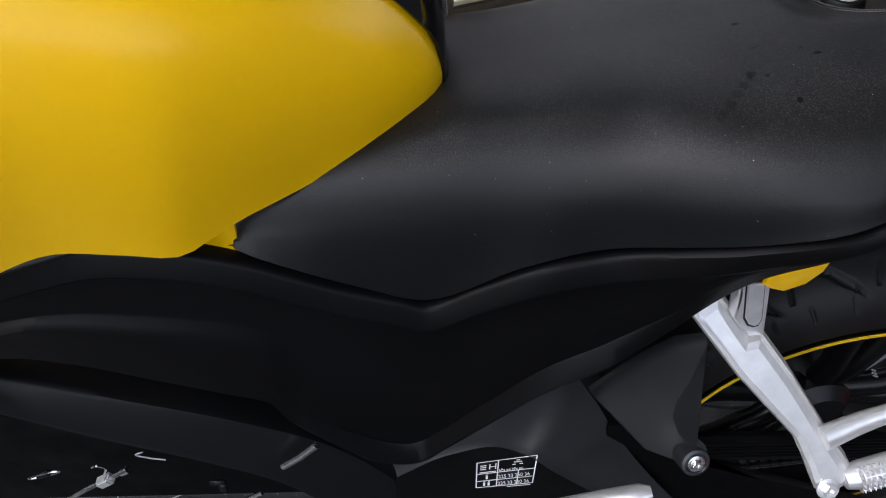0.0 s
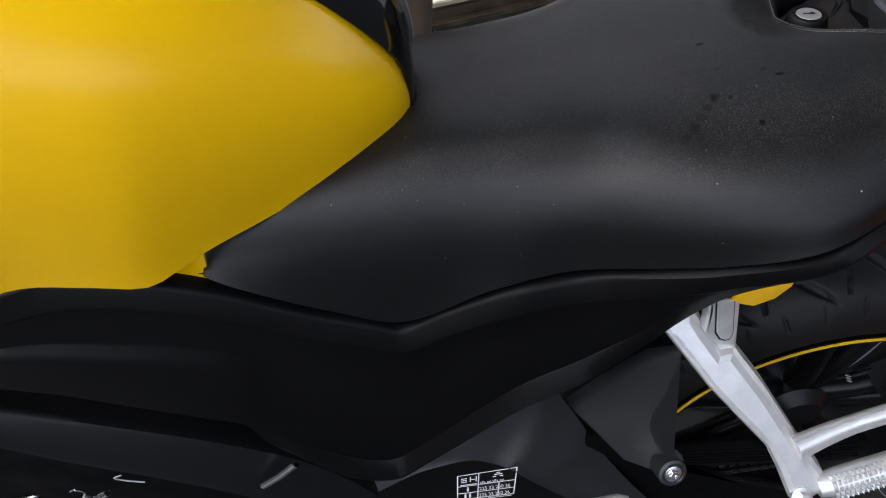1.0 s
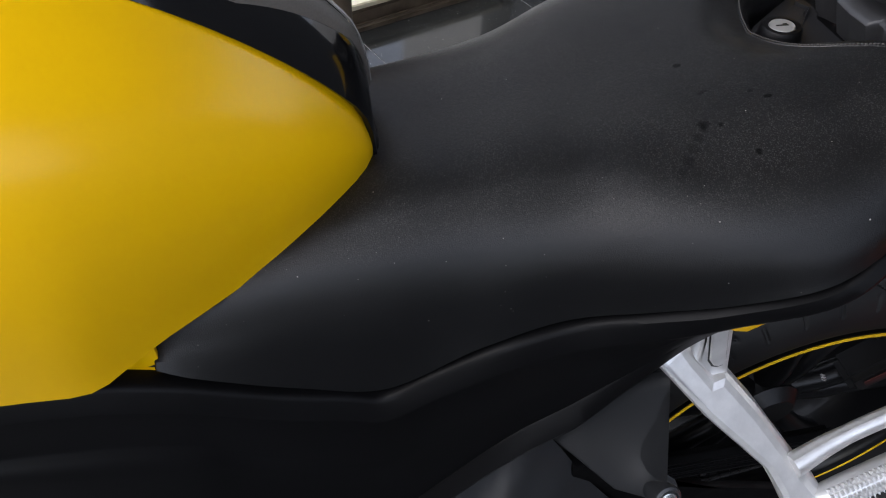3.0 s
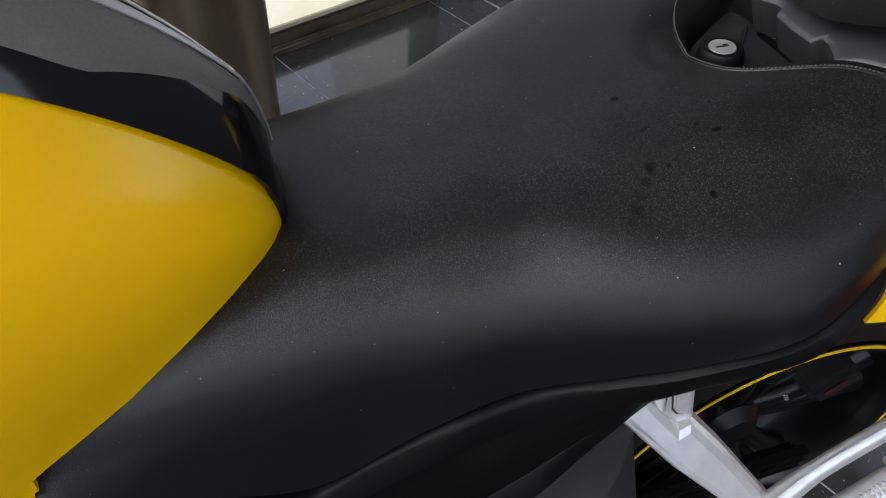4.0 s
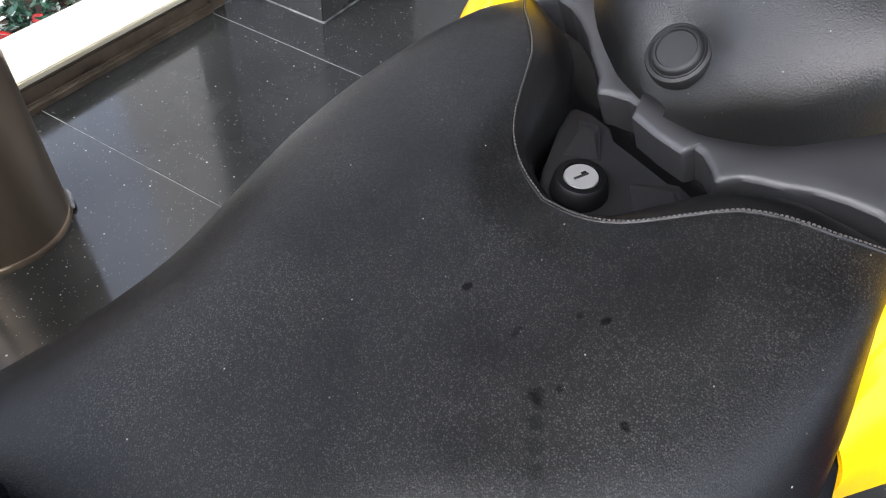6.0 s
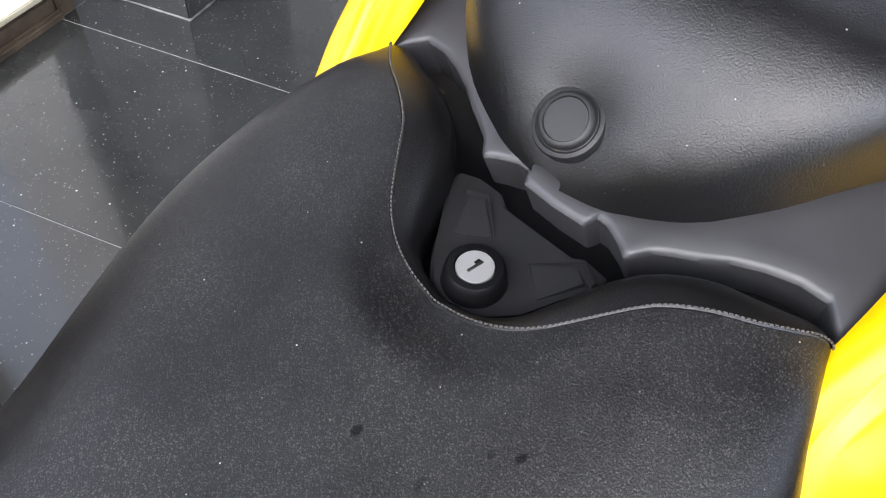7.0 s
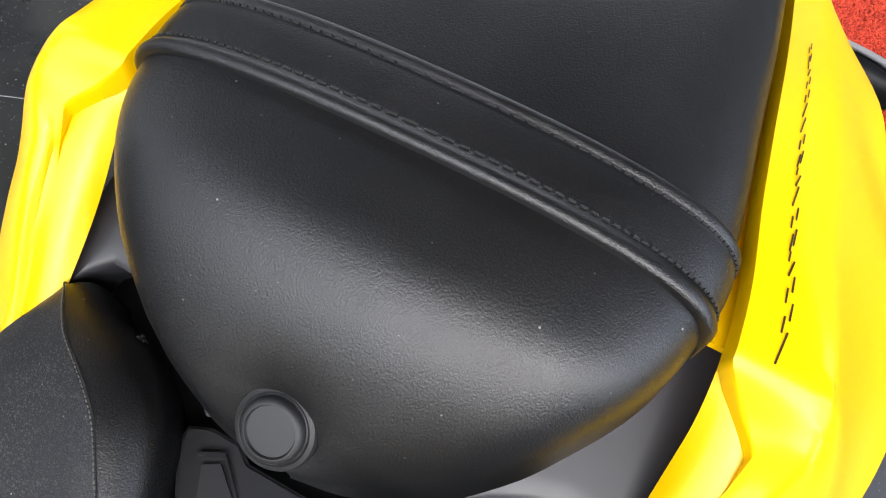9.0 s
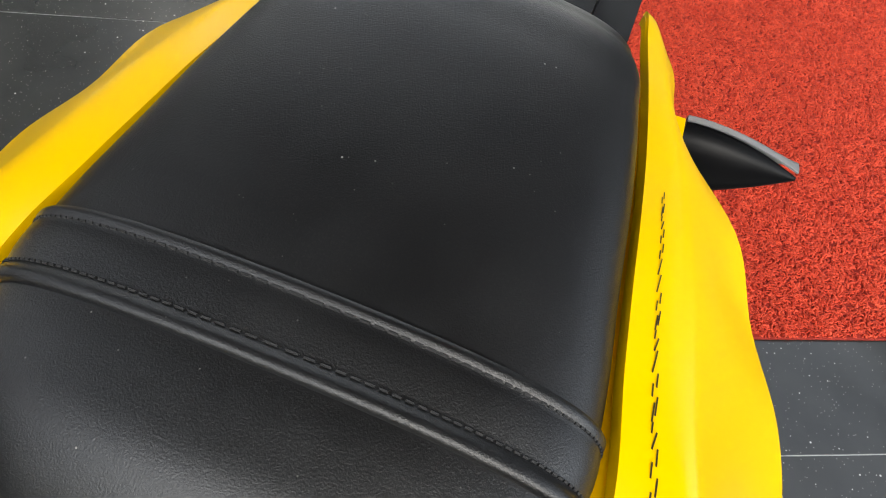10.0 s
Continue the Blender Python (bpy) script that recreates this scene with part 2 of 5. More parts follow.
put(LEAF, "Base Color", ramp(LEAF, noise_at(LEAF, 30, 3), [(0.3, (0.008, 0.035, 0.02)), (0.7, (0.04, 0.12, 0.07))]))
PALELEAF = mat("pale_leaf", (0.45, 0.52, 0.45), 0.35)
RED = mat("red_coil_mat", (0.5, 0.03, 0.02), 0.6, spec=0.2)
_strand = node(RED, "ShaderNodeNewGeometry").outputs["Random Per Island"]
_c = ramp(RED, noise_at(RED, 40, 3), [(0.3, (0.48, 0.040, 0.018)), (0.7, (0.68, 0.080, 0.036))])
put(RED, "Base Color", mix(RED, ramp(RED, _strand, [(0.35, 0.0), (1.0, 0.55)]), _c, (0.17, 0.010, 0.006)))


# ---- mesh helpers ----
def link(name, bm, material, smooth=True):
    me = bpy.data.meshes.new(name)
    bm.normal_update()
    bm.to_mesh(me)
    bm.free()
    me.materials.append(material)
    if smooth:
        me.polygons.foreach_set("use_smooth", [True] * len(me.polygons))
        me.set_sharp_from_angle(angle=radians(38))
    return new(name, me)


def part(name, bm, material, parent, label="", smooth=True):
    ob = link(name, bm, material, smooth)
    ob.parent = parent
    if label:
        tagged(ob, label)
    return ob


def thing(name, label, category, at=(0, 0, 0), **tags):
    ob = new(name)
    ob.empty_display_size = 0.1
    ob.location = at
    return tagged(ob, label, category, **tags)


def spline(points, n):
    """n points at even steps along a smooth curve through the given ones."""
    p = np.array(points, float)
    d = np.r_[0, np.cumsum(np.linalg.norm(np.diff(p, axis=0), axis=1))]
    return spline_at(d, p, np.linspace(0, d[-1], n))


def spline_at(knots, values, x):
    """Smooth values at x, by monotone-limited cubic steps between knots."""
    k, v = np.array(knots, float), np.array(values, float)
    flat = v.ndim == 1
    v = v[:, None] if flat else v
    h = np.diff(k)[:, None]
    s = np.diff(v, axis=0) / h
    m = np.empty_like(v)
    m[0], m[-1] = s[0], s[-1]
    m[1:-1] = (s[:-1] * h[1:] + s[1:] * h[:-1]) / (h[1:] + h[:-1])
    x = np.clip(np.atleast_1d(np.asarray(x, float)), k[0], k[-1])
    i = np.clip(np.searchsorted(k, x, side="right") - 1, 0, len(k) - 2)
    hh = h[i]
    u = ((x - k[i]) / hh[:, 0])[:, None]
    out = ((1 + 2 * u) * (1 - u) ** 2 * v[i] + u * (1 - u) ** 2 * hh * m[i]
           + u * u * (3 - 2 * u) * v[i + 1] + u * u * (u - 1) * hh * m[i + 1])
    return out[:, 0] if flat else out


def sheet(grid, thick=0.0, flip=False, cyclic=False, caps=False):
    """A bmesh from a grid of points (rows, columns, 3), thickened inwards."""
    g = np.array(grid, float)
    bm = bmesh.new()
    rows, cols = g.shape[:2]
    v = [[bm.verts.new(p) for p in row] for row in g]
    for i in range(rows - 1):
        for k in range(cols if cyclic else cols - 1):
            q = [v[i][k], v[i + 1][k], v[i + 1][(k + 1) % cols], v[i][(k + 1) % cols]]
            bm.faces.new(q[::-1] if flip else q)
    if caps:
        for row, turn in ((v[0], flip), (v[-1], not flip)):
            bm.faces.new(row[::-1] if turn else row)
    bmesh.ops.remove_doubles(bm, verts=bm.verts, dist=1e-5)
    bm.normal_update()
    if thick:
        bmesh.ops.solidify(bm, geom=bm.faces[:], thickness=thick)
    return bm


def tube(path, radius, sides=8, flat=1.0):
    """A closed rod along a path; radius is a number or one for each point."""
    p = np.array(path, float)
    r = np.broadcast_to(np.asarray(radius, float), (len(p),))
    t = np.gradient(p, axis=0)
    t /= np.linalg.norm(t, axis=1)[:, None] + 1e-12
    side = np.cross(t[0], (0, 0, 1) if abs(t[0][2]) < 0.9 else (0, 1, 0))
    grid = []
    for i in range(len(p)):
        side = side - t[i] * (side @ t[i])
        side /= np.linalg.norm(side) + 1e-12
        up = np.cross(side, t[i])
        a = np.linspace(0, 2 * np.pi, sides, endpoint=False)
        grid.append(p[i] + r[i] * (np.cos(a)[:, None] * side + flat * np.sin(a)[:, None] * up))
    return sheet(np.array(grid), cyclic=True, caps=True, flip=True)


def lathe(profile, m, steps=48):
    """A turned body: profile of (radius, height) about z, moved by m."""
    a = np.linspace(0, 2 * np.pi, steps, endpoint=False)
    g = [[(r * np.cos(t), r * np.sin(t), h) for t in a] for r, h in profile]
    bm = sheet(np.array(g), cyclic=True)
    bmesh.ops.recalc_face_normals(bm, faces=bm.faces)
    bm.transform(m)
    return bm


def box(lo, hi, bevel=0.0, segments=2):
    bm = bmesh.new()
    bmesh.ops.create_cube(bm, size=1)
    for v in bm.verts:
        v.co = [lo[k] + (hi[k] - lo[k]) * (v.co[k] + 0.5) for k in range(3)]
    if bevel:
        bmesh.ops.bevel(bm, geom=bm.edges[:], offset=bevel, segments=segments, affect='EDGES')
    return bm


def plate(outline, y, thick, bevel=0.004, smooth_n=0, side=-1):
    """A plate in the x-z plane with a rounded rim. outline: points (x, z); y: its outer face, a number or a function of (x, z)."""
    p = np.array(outline, float)
    if smooth_n:
        p = spline(np.vstack([p, p[:1]]), smooth_n + 1)[:-1]
    area = np.sum(p[:, 0] * np.roll(p[:, 1], -1) - p[:, 1] * np.roll(p[:, 0], -1))
    if area < 0:
        p = p[::-1]
    t = np.roll(p, -1, 0) - np.roll(p, 1, 0)
    t /= np.linalg.norm(t, axis=1)[:, None] + 1e-12
    inward = np.c_[-t[:, 1], t[:, 0]]
    fy = y if callable(y) else (lambda a, b: y)
    bm = bmesh.new()
    rings = []
    for inset, depth in ((0.0, thick), (0.0, bevel), (bevel * 0.35, bevel * 0.3), (bevel, 0.0)):
        q = p + inward * inset
        rings.append([bm.verts.new((a, fy(a, b) - side * depth, b)) for a, b in q])
    n = len(p)
    for r0, r1 in zip(rings[:-1], rings[1:]):
        for k in range(n):
            bm.faces.new((r0[k], r0[(k + 1) % n], r1[(k + 1) % n], r1[k]))
    bm.faces.new(rings[-1])
    bm.faces.new(rings[0][::-1])
    bmesh.ops.triangulate(bm, faces=[f for f in bm.faces if len(f.verts) > 4])
    bmesh.ops.recalc_face_normals(bm, faces=bm.faces)
    return bm


def joined(*meshes):
    bm = bmesh.new()
    for other in meshes:
        me = bpy.data.meshes.new("scrap")
        other.to_mesh(me)
        other.free()
        bm.from_mesh(me)
        bpy.data.meshes.remove(me)
    return bm


def mirrored(bm):
    """Turns a mesh over to the other flank."""
    for v in bm.verts:
        v.co.y = -v.co.y
    bmesh.ops.reverse_faces(bm, faces=bm.faces)
    return bm


# ---- the setting: porch floor, sill, pillars, unseen roof and walls ----
TURN = radians(-66.36)
ALONG = np.array((math.cos(TURN), math.sin(TURN), 0.0))
ACROSS = np.array((-math.sin(TURN), math.cos(TURN), 0.0))


def porch(a, c, z=0.0):
    """A place by metres along and across the tile rows."""
    return Vector(ALONG * a + ACROSS * c + np.array((0, 0, z)))


PORCH = Matrix.Rotation(TURN, 4, 'Z')


def slab(lo, hi, bevel=0.0, segments=2):
    bm = box(lo, hi, bevel, segments)
    bm.transform(PORCH)
    return bm


ground = tagged(link("ground", box((-400, -400, -0.5), (400, 400, -0.03)), CONCRETE, False), "worn grey asphalt ground round the porch", "ground", kind="structure")
floor = tagged(link("floor", slab((-1.49, -4.4, -0.03), (3.2, 5.3, -0.0015)), GROUT, False), "pale grout bed under polished black granite tiles", "floor", kind="structure")

sill = thing("window_sill", "cream stone shop sill on a brown stone plinth", "sill", kind="structure")
part("sill_top", slab((-1.69, -4.4, 0.066), (-1.492, 1.06, 0.084), 0.003), CREAM, sill)
part("plinth", slab((-1.69, -4.4, -0.02), (-1.50, 1.06, 0.065), 0.012, 3), BROWN, sill)
part("skirting", slab((-1.50, -4.4, -0.01), (-1.478, 1.06, 0.022), 0.008, 3), BROWN, sill)
part("sill_end", slab((-1.69, 1.062, -0.02), (-1.50, 1.12, 0.084), 0.004), BROWN, sill)

wall = thing("wall_shop", "unseen pale shop front beside the planter, left open there for light", "wall", kind="structure")
# Unseen masonry, kept pale so that the floor tiles mirror it.
part("masonry", slab((-2.30, 1.18, -0.02), (-1.74, 5.3, 3.2)), PLASTER, wall)
part("parapet", slab((-2.22, -4.4, -0.02), (-2.10, 1.18, 0.30), 0.004), PLASTER, wall)
# Unseen wall, added to cut low sky light from the planter side.
tagged(link("shade_wall_planter", slab((-9.4, -9.0, -0.03), (-9.0, 12.0, 5.0)), DARKWALL, False), "unseen dark wall added beyond the planter to block low sky", "wall", kind="structure")
# Unseen wall, added to close off the sky at the porch's far end.
tagged(link("wall_far", slab((-1.74, 5.3, -0.02), (3.2, 5.5, 3.2)), PLASTER, False), "unseen pale end wall, added to close off rear sky", "wall", kind="structure")

bed = thing("plant_bed", "dark bed of glossy green artificial leaves behind the sill", "plants")
part("trough", slab((-2.08, -4.3, 0.0), (-1.70, 1.14, 0.03), 0.004), BROWN, bed)


def leaf(rng):
    """One small bent leaf."""
    n = rng.uniform(0.012, 0.028)
    w = n * rng.uniform(0.3, 0.5)
    bend = rng.uniform(-0.3, 0.5) * n
    bm = sheet(np.array([[(w * math.sin(math.pi * u) * v, n * (u - 0.5) * 2, bend * u * u + 0.2 * w * abs(v)) for v in (-1, 0, 1)] for u in np.linspace(0.02, 0.98, 5)]))
    bm.transform(Matrix.Translation((rng.uniform(-2.06, -1.72), rng.uniform(0.25, 1.10), rng.uniform(0.04, 0.085))) @ Euler((rng.uniform(-0.7, 0.7), rng.uniform(-0.7, 0.7), rng.uniform(0, 6.3))).to_matrix().to_4x4())
    bm.transform(PORCH)
    return bm


rng = random.Random(5)
tagged(part("foliage", joined(*[leaf(rng) for k in range(900)]), LEAF, bed), kind="stuff")
tagged(part("pale_foliage", joined(*[leaf(rng) for k in range(260)]), PALELEAF, bed), kind="stuff")
tagged(part("red_foliage", joined(*[leaf(rng) for k in range(50)]), REDPAINT, bed), kind="stuff")

board = thing("panel_board", "plain grey painted board standing beside the round pillar", "board", (-0.492, 1.010, 0.0))
bm = box((-0.55, 0.0, 0.0), (0.0, 0.035, 1.0), 0.003, 2)
bm.transform(pose(0, 0, 0, 0, 0, 18))
part("panel", bm, GREYPAINT, board)

column = thing("pillar_granite", "square pillar clad in polished black granite", "pillar", kind="structure")
part("cladding", slab((-1.60, 1.20, 0.0), (-1.18, 1.72, 3.2), 0.004), GRANITE, column)
part("skirting", slab((-1.606, 1.196, -0.001), (-1.176, 1.726, 0.005), 0.002), MORTAR, column, "pale mortar smear along the foot")

# The roof is unseen; its edges are placed to shape the light.
ceiling = tagged(link("ceiling", slab((-1.8, -1.55, 3.201), (2.6, 3.4, 3.4)), SOFFIT, False), "unseen grey porch soffit, its edges set to shape the light", "ceiling", kind="structure")
# Unseen blocks, added to cut low sky light and darken the floor's reflections.
sky_block = thing("shade_wall_side", "unseen dark blocks added across the street to cut sky light, one tall", "wall", kind="structure")
part("low_block", slab((9.0, -7.0, -0.03), (9.4, 1.5, 3.2)), DARKWALL, sky_block)
part("tall_block", slab((9.0, 1.5, -0.03), (9.6, 15.0, 8.5)), DARKWALL, sky_block)
# Unseen wall, added to cut low light on the pillion's front.
tagged(link("shade_wall_front", slab((-6.0, -9.4, -0.03), (7.0, -9.0, 5.8)), DARKWALL, False), "unseen dark wall added beyond the porch's open end to cut low sky", "wall", kind="structure")

post = thing("pillar_round", "round bronzed stainless steel pillar standing on the tiles", "pillar", (-0.372, 1.178, 0.0), kind="structure")
part("shaft", lathe([(0.0, 0.004), (0.150, 0.004), (0.150, 3.2), (0.0, 3.2)], Matrix.Identity(4), 96), PILLAR, post)
part("foot_ring", lathe([(0.150, 0.0), (0.1545, 0.0), (0.1545, 0.010), (0.1525, 0.014), (0.150, 0.015)], Matrix.Identity(4), 96), PILLAR, post)
part("sealant", tube([(0.155 * math.cos(a), 0.155 * math.sin(a), 0.006 + 0.012 * math.sin(8 * (a + 0.25))) for a in np.linspace(-0.25, 0.12, 14)], 0.006, 8), GROUT, post, "pale lump of sealant at the foot")


# ---- the motorcycle ----
bike = thing("motorcycle", "yellow motorcycle with black seats and side covers on granite tiles", "motorcycle")

# Seat pad: half sections from the middle line out to the lower edge, by station along the bike.
SEAT_X = [-0.499, -0.49, -0.45, -0.40, -0.344, -0.264, -0.20, -0.15, -0.10, -0.05, 0.0, 0.05, 0.085]
SEAT_C = [0.726, 0.735, 0.765, 0.790, 0.808, 0.826, 0.838, 0.848, 0.862, 0.879, 0.898, 0.915, 0.921]
SHOULDER_Y = [0.110, 0.108, 0.104, 0.098, 0.094, 0.092, 0.098, 0.120, 0.140, 0.152, 0.150, 0.140, 0.132]
SHOULDER_Z = [0.735, 0.745, 0.768, 0.785, 0.799, 0.816, 0.830, 0.842, 0.852, 0.866, 0.887, 0.905, 0.911]
FLANK_Y = [0.127, 0.128, 0.129, 0.128, 0.130, 0.133, 0.144, 0.164, 0.182, 0.193, 0.183, 0.158, 0.146]
FLANK_Z = [0.728, 0.731, 0.735, 0.741, 0.748, 0.772, 0.790, 0.802, 0.817, 0.832, 0.855, 0.882, 0.895]
EDGE_Y = [0.136, 0.138, 0.141, 0.141, 0.142, 0.147, 0.152, 0.170, 0.190, 0.204, 0.190, 0.162, 0.148]
EDGE_Z = [0.721, 0.717, 0.700, 0.679, 0.663, 0.710, 0.737, 0.757, 0.780, 0.808, 0.834, 0.862, 0.878]


def seat_row(x, v):
    """Places across the pad at station x; v runs from -1 to 1."""
    at = lambda table: float(spline_at(SEAT_X, table, x)[0])
    y1, y2, y3 = at(SHOULDER_Y), at(FLANK_Y), at(EDGE_Y)
    z0, z1, z2, z3 = at(SEAT_C), at(SHOULDER_Z), at(FLANK_Z), at(EDGE_Z)
    w = np.abs(v)
    knots = [-0.45, 0.0, 0.45, 0.78, 1.0]
    y = spline_at(knots, [-y1, 0, y1, y2, y3], w)
    z = spline_at(knots, [z1, z0, z1, z2, z3], w)
    return y * np.sign(v), z


def seat_rear(y):
    """How far back the pad's top reaches: a bay round the lock between two horns."""
    return float(spline_at([0, 0.019, 0.034, 0.047, 0.060, 0.070, 0.080, 0.090, 0.104, 0.124, 0.138, 0.150, 0.165, 0.21],
                           [-0.031, -0.0295, -0.0245, -0.016, -0.002, 0.010, 0.021, 0.0285, 0.037, 0.048, 0.058, 0.067, 0.073, 0.066], abs(y))[0])


def seat_grid(rows=72, cols=97):
    v = np.linspace(-1, 1, cols)
    y_end = seat_row(0.03, v)[0]
    ends = [seat_rear(y) for y in y_end]
    dips = spline_at([0, 0.03, 0.06, 0.125, 0.15, 0.17, 0.3], [0.013, 0.006, 0.0, 0.0, 0.004, 0.007, 0.008], np.abs(y_end))
    grid = []
    for u in np.linspace(0, 1, rows):
        row = []
        for k in range(cols):
            x = -0.499 + (ends[k] + 0.499) * u
            y, z = seat_row(x, v[k:k + 1])
            # the stuffing sinks towards the lock
            s = max(0.0, 1 - (ends[k] - x) / 0.035)
            row.append((x, y[0], z[0] - dips[k] * s * s * (3 - 2 * s)))
        grid.append(row)
    return np.array(grid)


G = seat_grid()
# the pad's lower edge rolls inwards
nose = [G[0] + np.array((dx, 0, dz)) for dx, dz in ((0.012, 0.0), (0.0015, 0.0), (-0.0012, 0.0))]
for row, pull in zip(nose, (0.86, 0.95, 0.985)):
    row[:, 1] *= pull
G = np.concatenate([np.array(nose), G])
near_edge, far_edge = G[:, :1].copy(), G[:, -1:].copy()
for turn_in, down in ((0.0016, 0.0022), (0.0060, 0.0030), (0.022, 0.002)):
    G = np.concatenate([near_edge + np.array((0, turn_in, -down)), G, far_edge + np.array((0, -turn_in, -down))], axis=1)
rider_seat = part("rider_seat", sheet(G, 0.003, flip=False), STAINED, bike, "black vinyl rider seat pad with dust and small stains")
# back face of the pad, below the seam
rim = G[-1, 3:-3]
drop = []
deep = spline_at([0, 0.03, 0.06, 0.09, 0.115, 0.135, 0.15, 0.3], [0.40, 0.45, 0.70, 1.0, 0.95, 0.70, 0.48, 0.25], np.abs(rim[:, 1]))[:, None]
n = np.gradient(rim, axis=0)
away = np.c_[n[:, 1], -n[:, 0]]
away /= np.linalg.norm(away, axis=1)[:, None] + 1e-9
away *= 1.0 if away[len(away) // 2][0] > 0 else -1.0
for back, down in ((0.0, 0.0), (0.0010, 0.0004), (0.0020, -0.0004), (0.006, -0.0002), (0.014, 0.0012), (0.022, 0.0045), (0.028, 0.0100), (0.032, 0.0180), (0.034, 0.030), (0.035, 0.055)):
    q = rim.copy()
    q[:, :2] += away * back * deep
    q[:, 2] -= down
    drop.append(q)
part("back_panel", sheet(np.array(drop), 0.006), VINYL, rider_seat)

# Stitched seam along the pad's back edge: short thread stitches.
seam = spline(rim[6:-6] + np.array((0.0012, 0, 0.0016)), 170)
stitches = bmesh.new()
for k in range(0, 169):
    a, b = Vector(seam[k]), Vector(seam[k + 1])
    d = (b - a) * 0.62
    bit = tube([a + d * 0.3, (a + b) / 2 + Vector((0, 0, 0.0004)), b - d * 0.3], 0.00055, 5)
    me = bpy.data.meshes.new("scrap")
    bit.to_mesh(me)
    bit.free()
    stitches.from_mesh(me)
    bpy.data.meshes.remove(me)
part("seam_stitching", stitches, THREAD, rider_seat, "grey thread stitching")


# Lock tray in the bay behind the pad.
def flat_body(outline, z, thick, bevel=0.001, slope=0.0):
    """A flat body in the x-y plane with softened upper edges; z is its top."""
    bm = bmesh.new()
    low = [bm.verts.new((a, b, z - thick + slope * a)) for a, b in outline]
    top = [bm.verts.new((a, b, z + slope * a)) for a, b in outline]
    count = len(low)
    for k in range(count):
        bm.faces.new((low[k], low[(k + 1) % count], top[(k + 1) % count], top[k]))
    bm.faces.new(top)
    bm.faces.new(low[::-1])
    bmesh.ops.recalc_face_normals(bm, faces=bm.faces)
    if bevel:
        bmesh.ops.bevel(bm, geom=[e for e in bm.edges if e.verts[0] in top and e.verts[1] in top], offset=bevel, segments=2, affect='EDGES')
    return bm


TRAY = [(-0.024, 0.0), (-0.019, 0.014), (-0.006, 0.026), (0.010, 0.037), (0.028, 0.050), (0.041, 0.058), (0.049, 0.058), (0.0535, 0.047), (0.0535, 0.030), (0.0475, 0.021),
        (0.0475, -0.026), (0.0515, -0.031), (0.0500, -0.047), (0.042, -0.050), (0.020, -0.040), (0.000, -0.032), (-0.013, -0.021), (-0.021, -0.010)]
tray = part("lock_tray", flat_body(TRAY, 0.866, 0.016, 0.0018, 0.10), TRAYBLACK, bike, "satin black plastic tray behind the seat")
# Black filler boxes, added so that the gaps round the tray stay dark.
part("dark_filler", joined(box((-0.06, -0.150, 0.800), (0.30, 0.150, 0.848), 0.01, 2), box((0.030, -0.172, 0.800), (0.30, 0.172, 0.8575), 0.004, 2)), PLASTIC, bike)


def prism(base, top):
    """A body between two outlines of the same length."""
    bm = bmesh.new()
    a = [bm.verts.new(p) for p in base]
    b = [bm.verts.new(p) for p in top]
    n = len(a)
    for k in range(n):
        bm.faces.new((a[k], a[(k + 1) % n], b[(k + 1) % n], b[k]))
    bm.faces.new(b)
    bm.faces.new(a[::-1])
    bmesh.ops.recalc_face_normals(bm, faces=bm.faces)
    return bm


for s in (1, -1):
    # a raised U-shaped rib with a sloping ramp inside it
    turn = lambda a, b, z: (a, s * b - 0.001, z)
    ramp_bm = prism([turn(0.013, 0.030, 0.8660), turn(0.0262, 0.0135, 0.8672), turn(0.0415, 0.0330, 0.8690), turn(0.0365, 0.0415, 0.8688)],
                    [turn(0.0132, 0.0298, 0.8680), turn(0.0262, 0.0138, 0.8694), turn(0.0405, 0.0330, 0.8722), turn(0.0360, 0.0405, 0.8722)])
    part("ramp", ramp_bm, TRAYBLACK, tray, smooth=False)
    rib_path = [turn(0.0262, 0.0118, 0.8690), turn(0.0440, 0.0330, 0.8740), turn(0.0382, 0.0445, 0.8738), turn(0.0250, 0.0380, 0.8700)]
    rib = joined(*[prism([(a[0], a[1], a[2] - 0.006), (b[0], b[1], b[2] - 0.006), (b[0] + 0.0025, b[1] + s * 0.001, b[2] - 0.006), (a[0] + 0.0025, a[1] + s * 0.001, a[2] - 0.006)],
                         [a, b, (b[0] + 0.0018, b[1] + s * 0.0008, b[2]), (a[0] + 0.0018, a[1] + s * 0.0008, a[2])]) for a, b in zip(rib_path[:2], rib_path[1:3])])
    part("rib", rib, TRAYBLACK, tray, smooth=False)
part("stud", box((0.0645, 0.0945, 0.870), (0.0705, 0.1005, 0.8955), 0.002, 2), MOULDED, bike, "small dull stud")

tilt = pose(0, 0, 0.862, 0, -6, 0)
lock = part("seat_lock", lathe([(0.0, -0.004), (0.0190, -0.004), (0.0178, 0.002), (0.0164, 0.011), (0.0155, 0.0150), (0.0142, 0.0165), (0.0110, 0.0168), (0.0105, 0.0145), (0.0, 0.0145)], tilt), PLASTIC, bike, "black plastic lock boss with a steel cylinder")
part("cylinder", lathe([(0.0, 0.013), (0.0102, 0.013), (0.0102, 0.0155), (0.0097, 0.0164), (0.0, 0.0164)], tilt), LOCKFACE, lock, "bright steel lock face")
turned = tilt @ pose(0, 0, 0, 0, 0, -8)
slot = box((-0.0050, -0.0009, 0.0160), (0.0050, 0.0009, 0.0168), 0.0003, 1)
slot.transform(turned)
part("key_slot", slot, INK, lock)
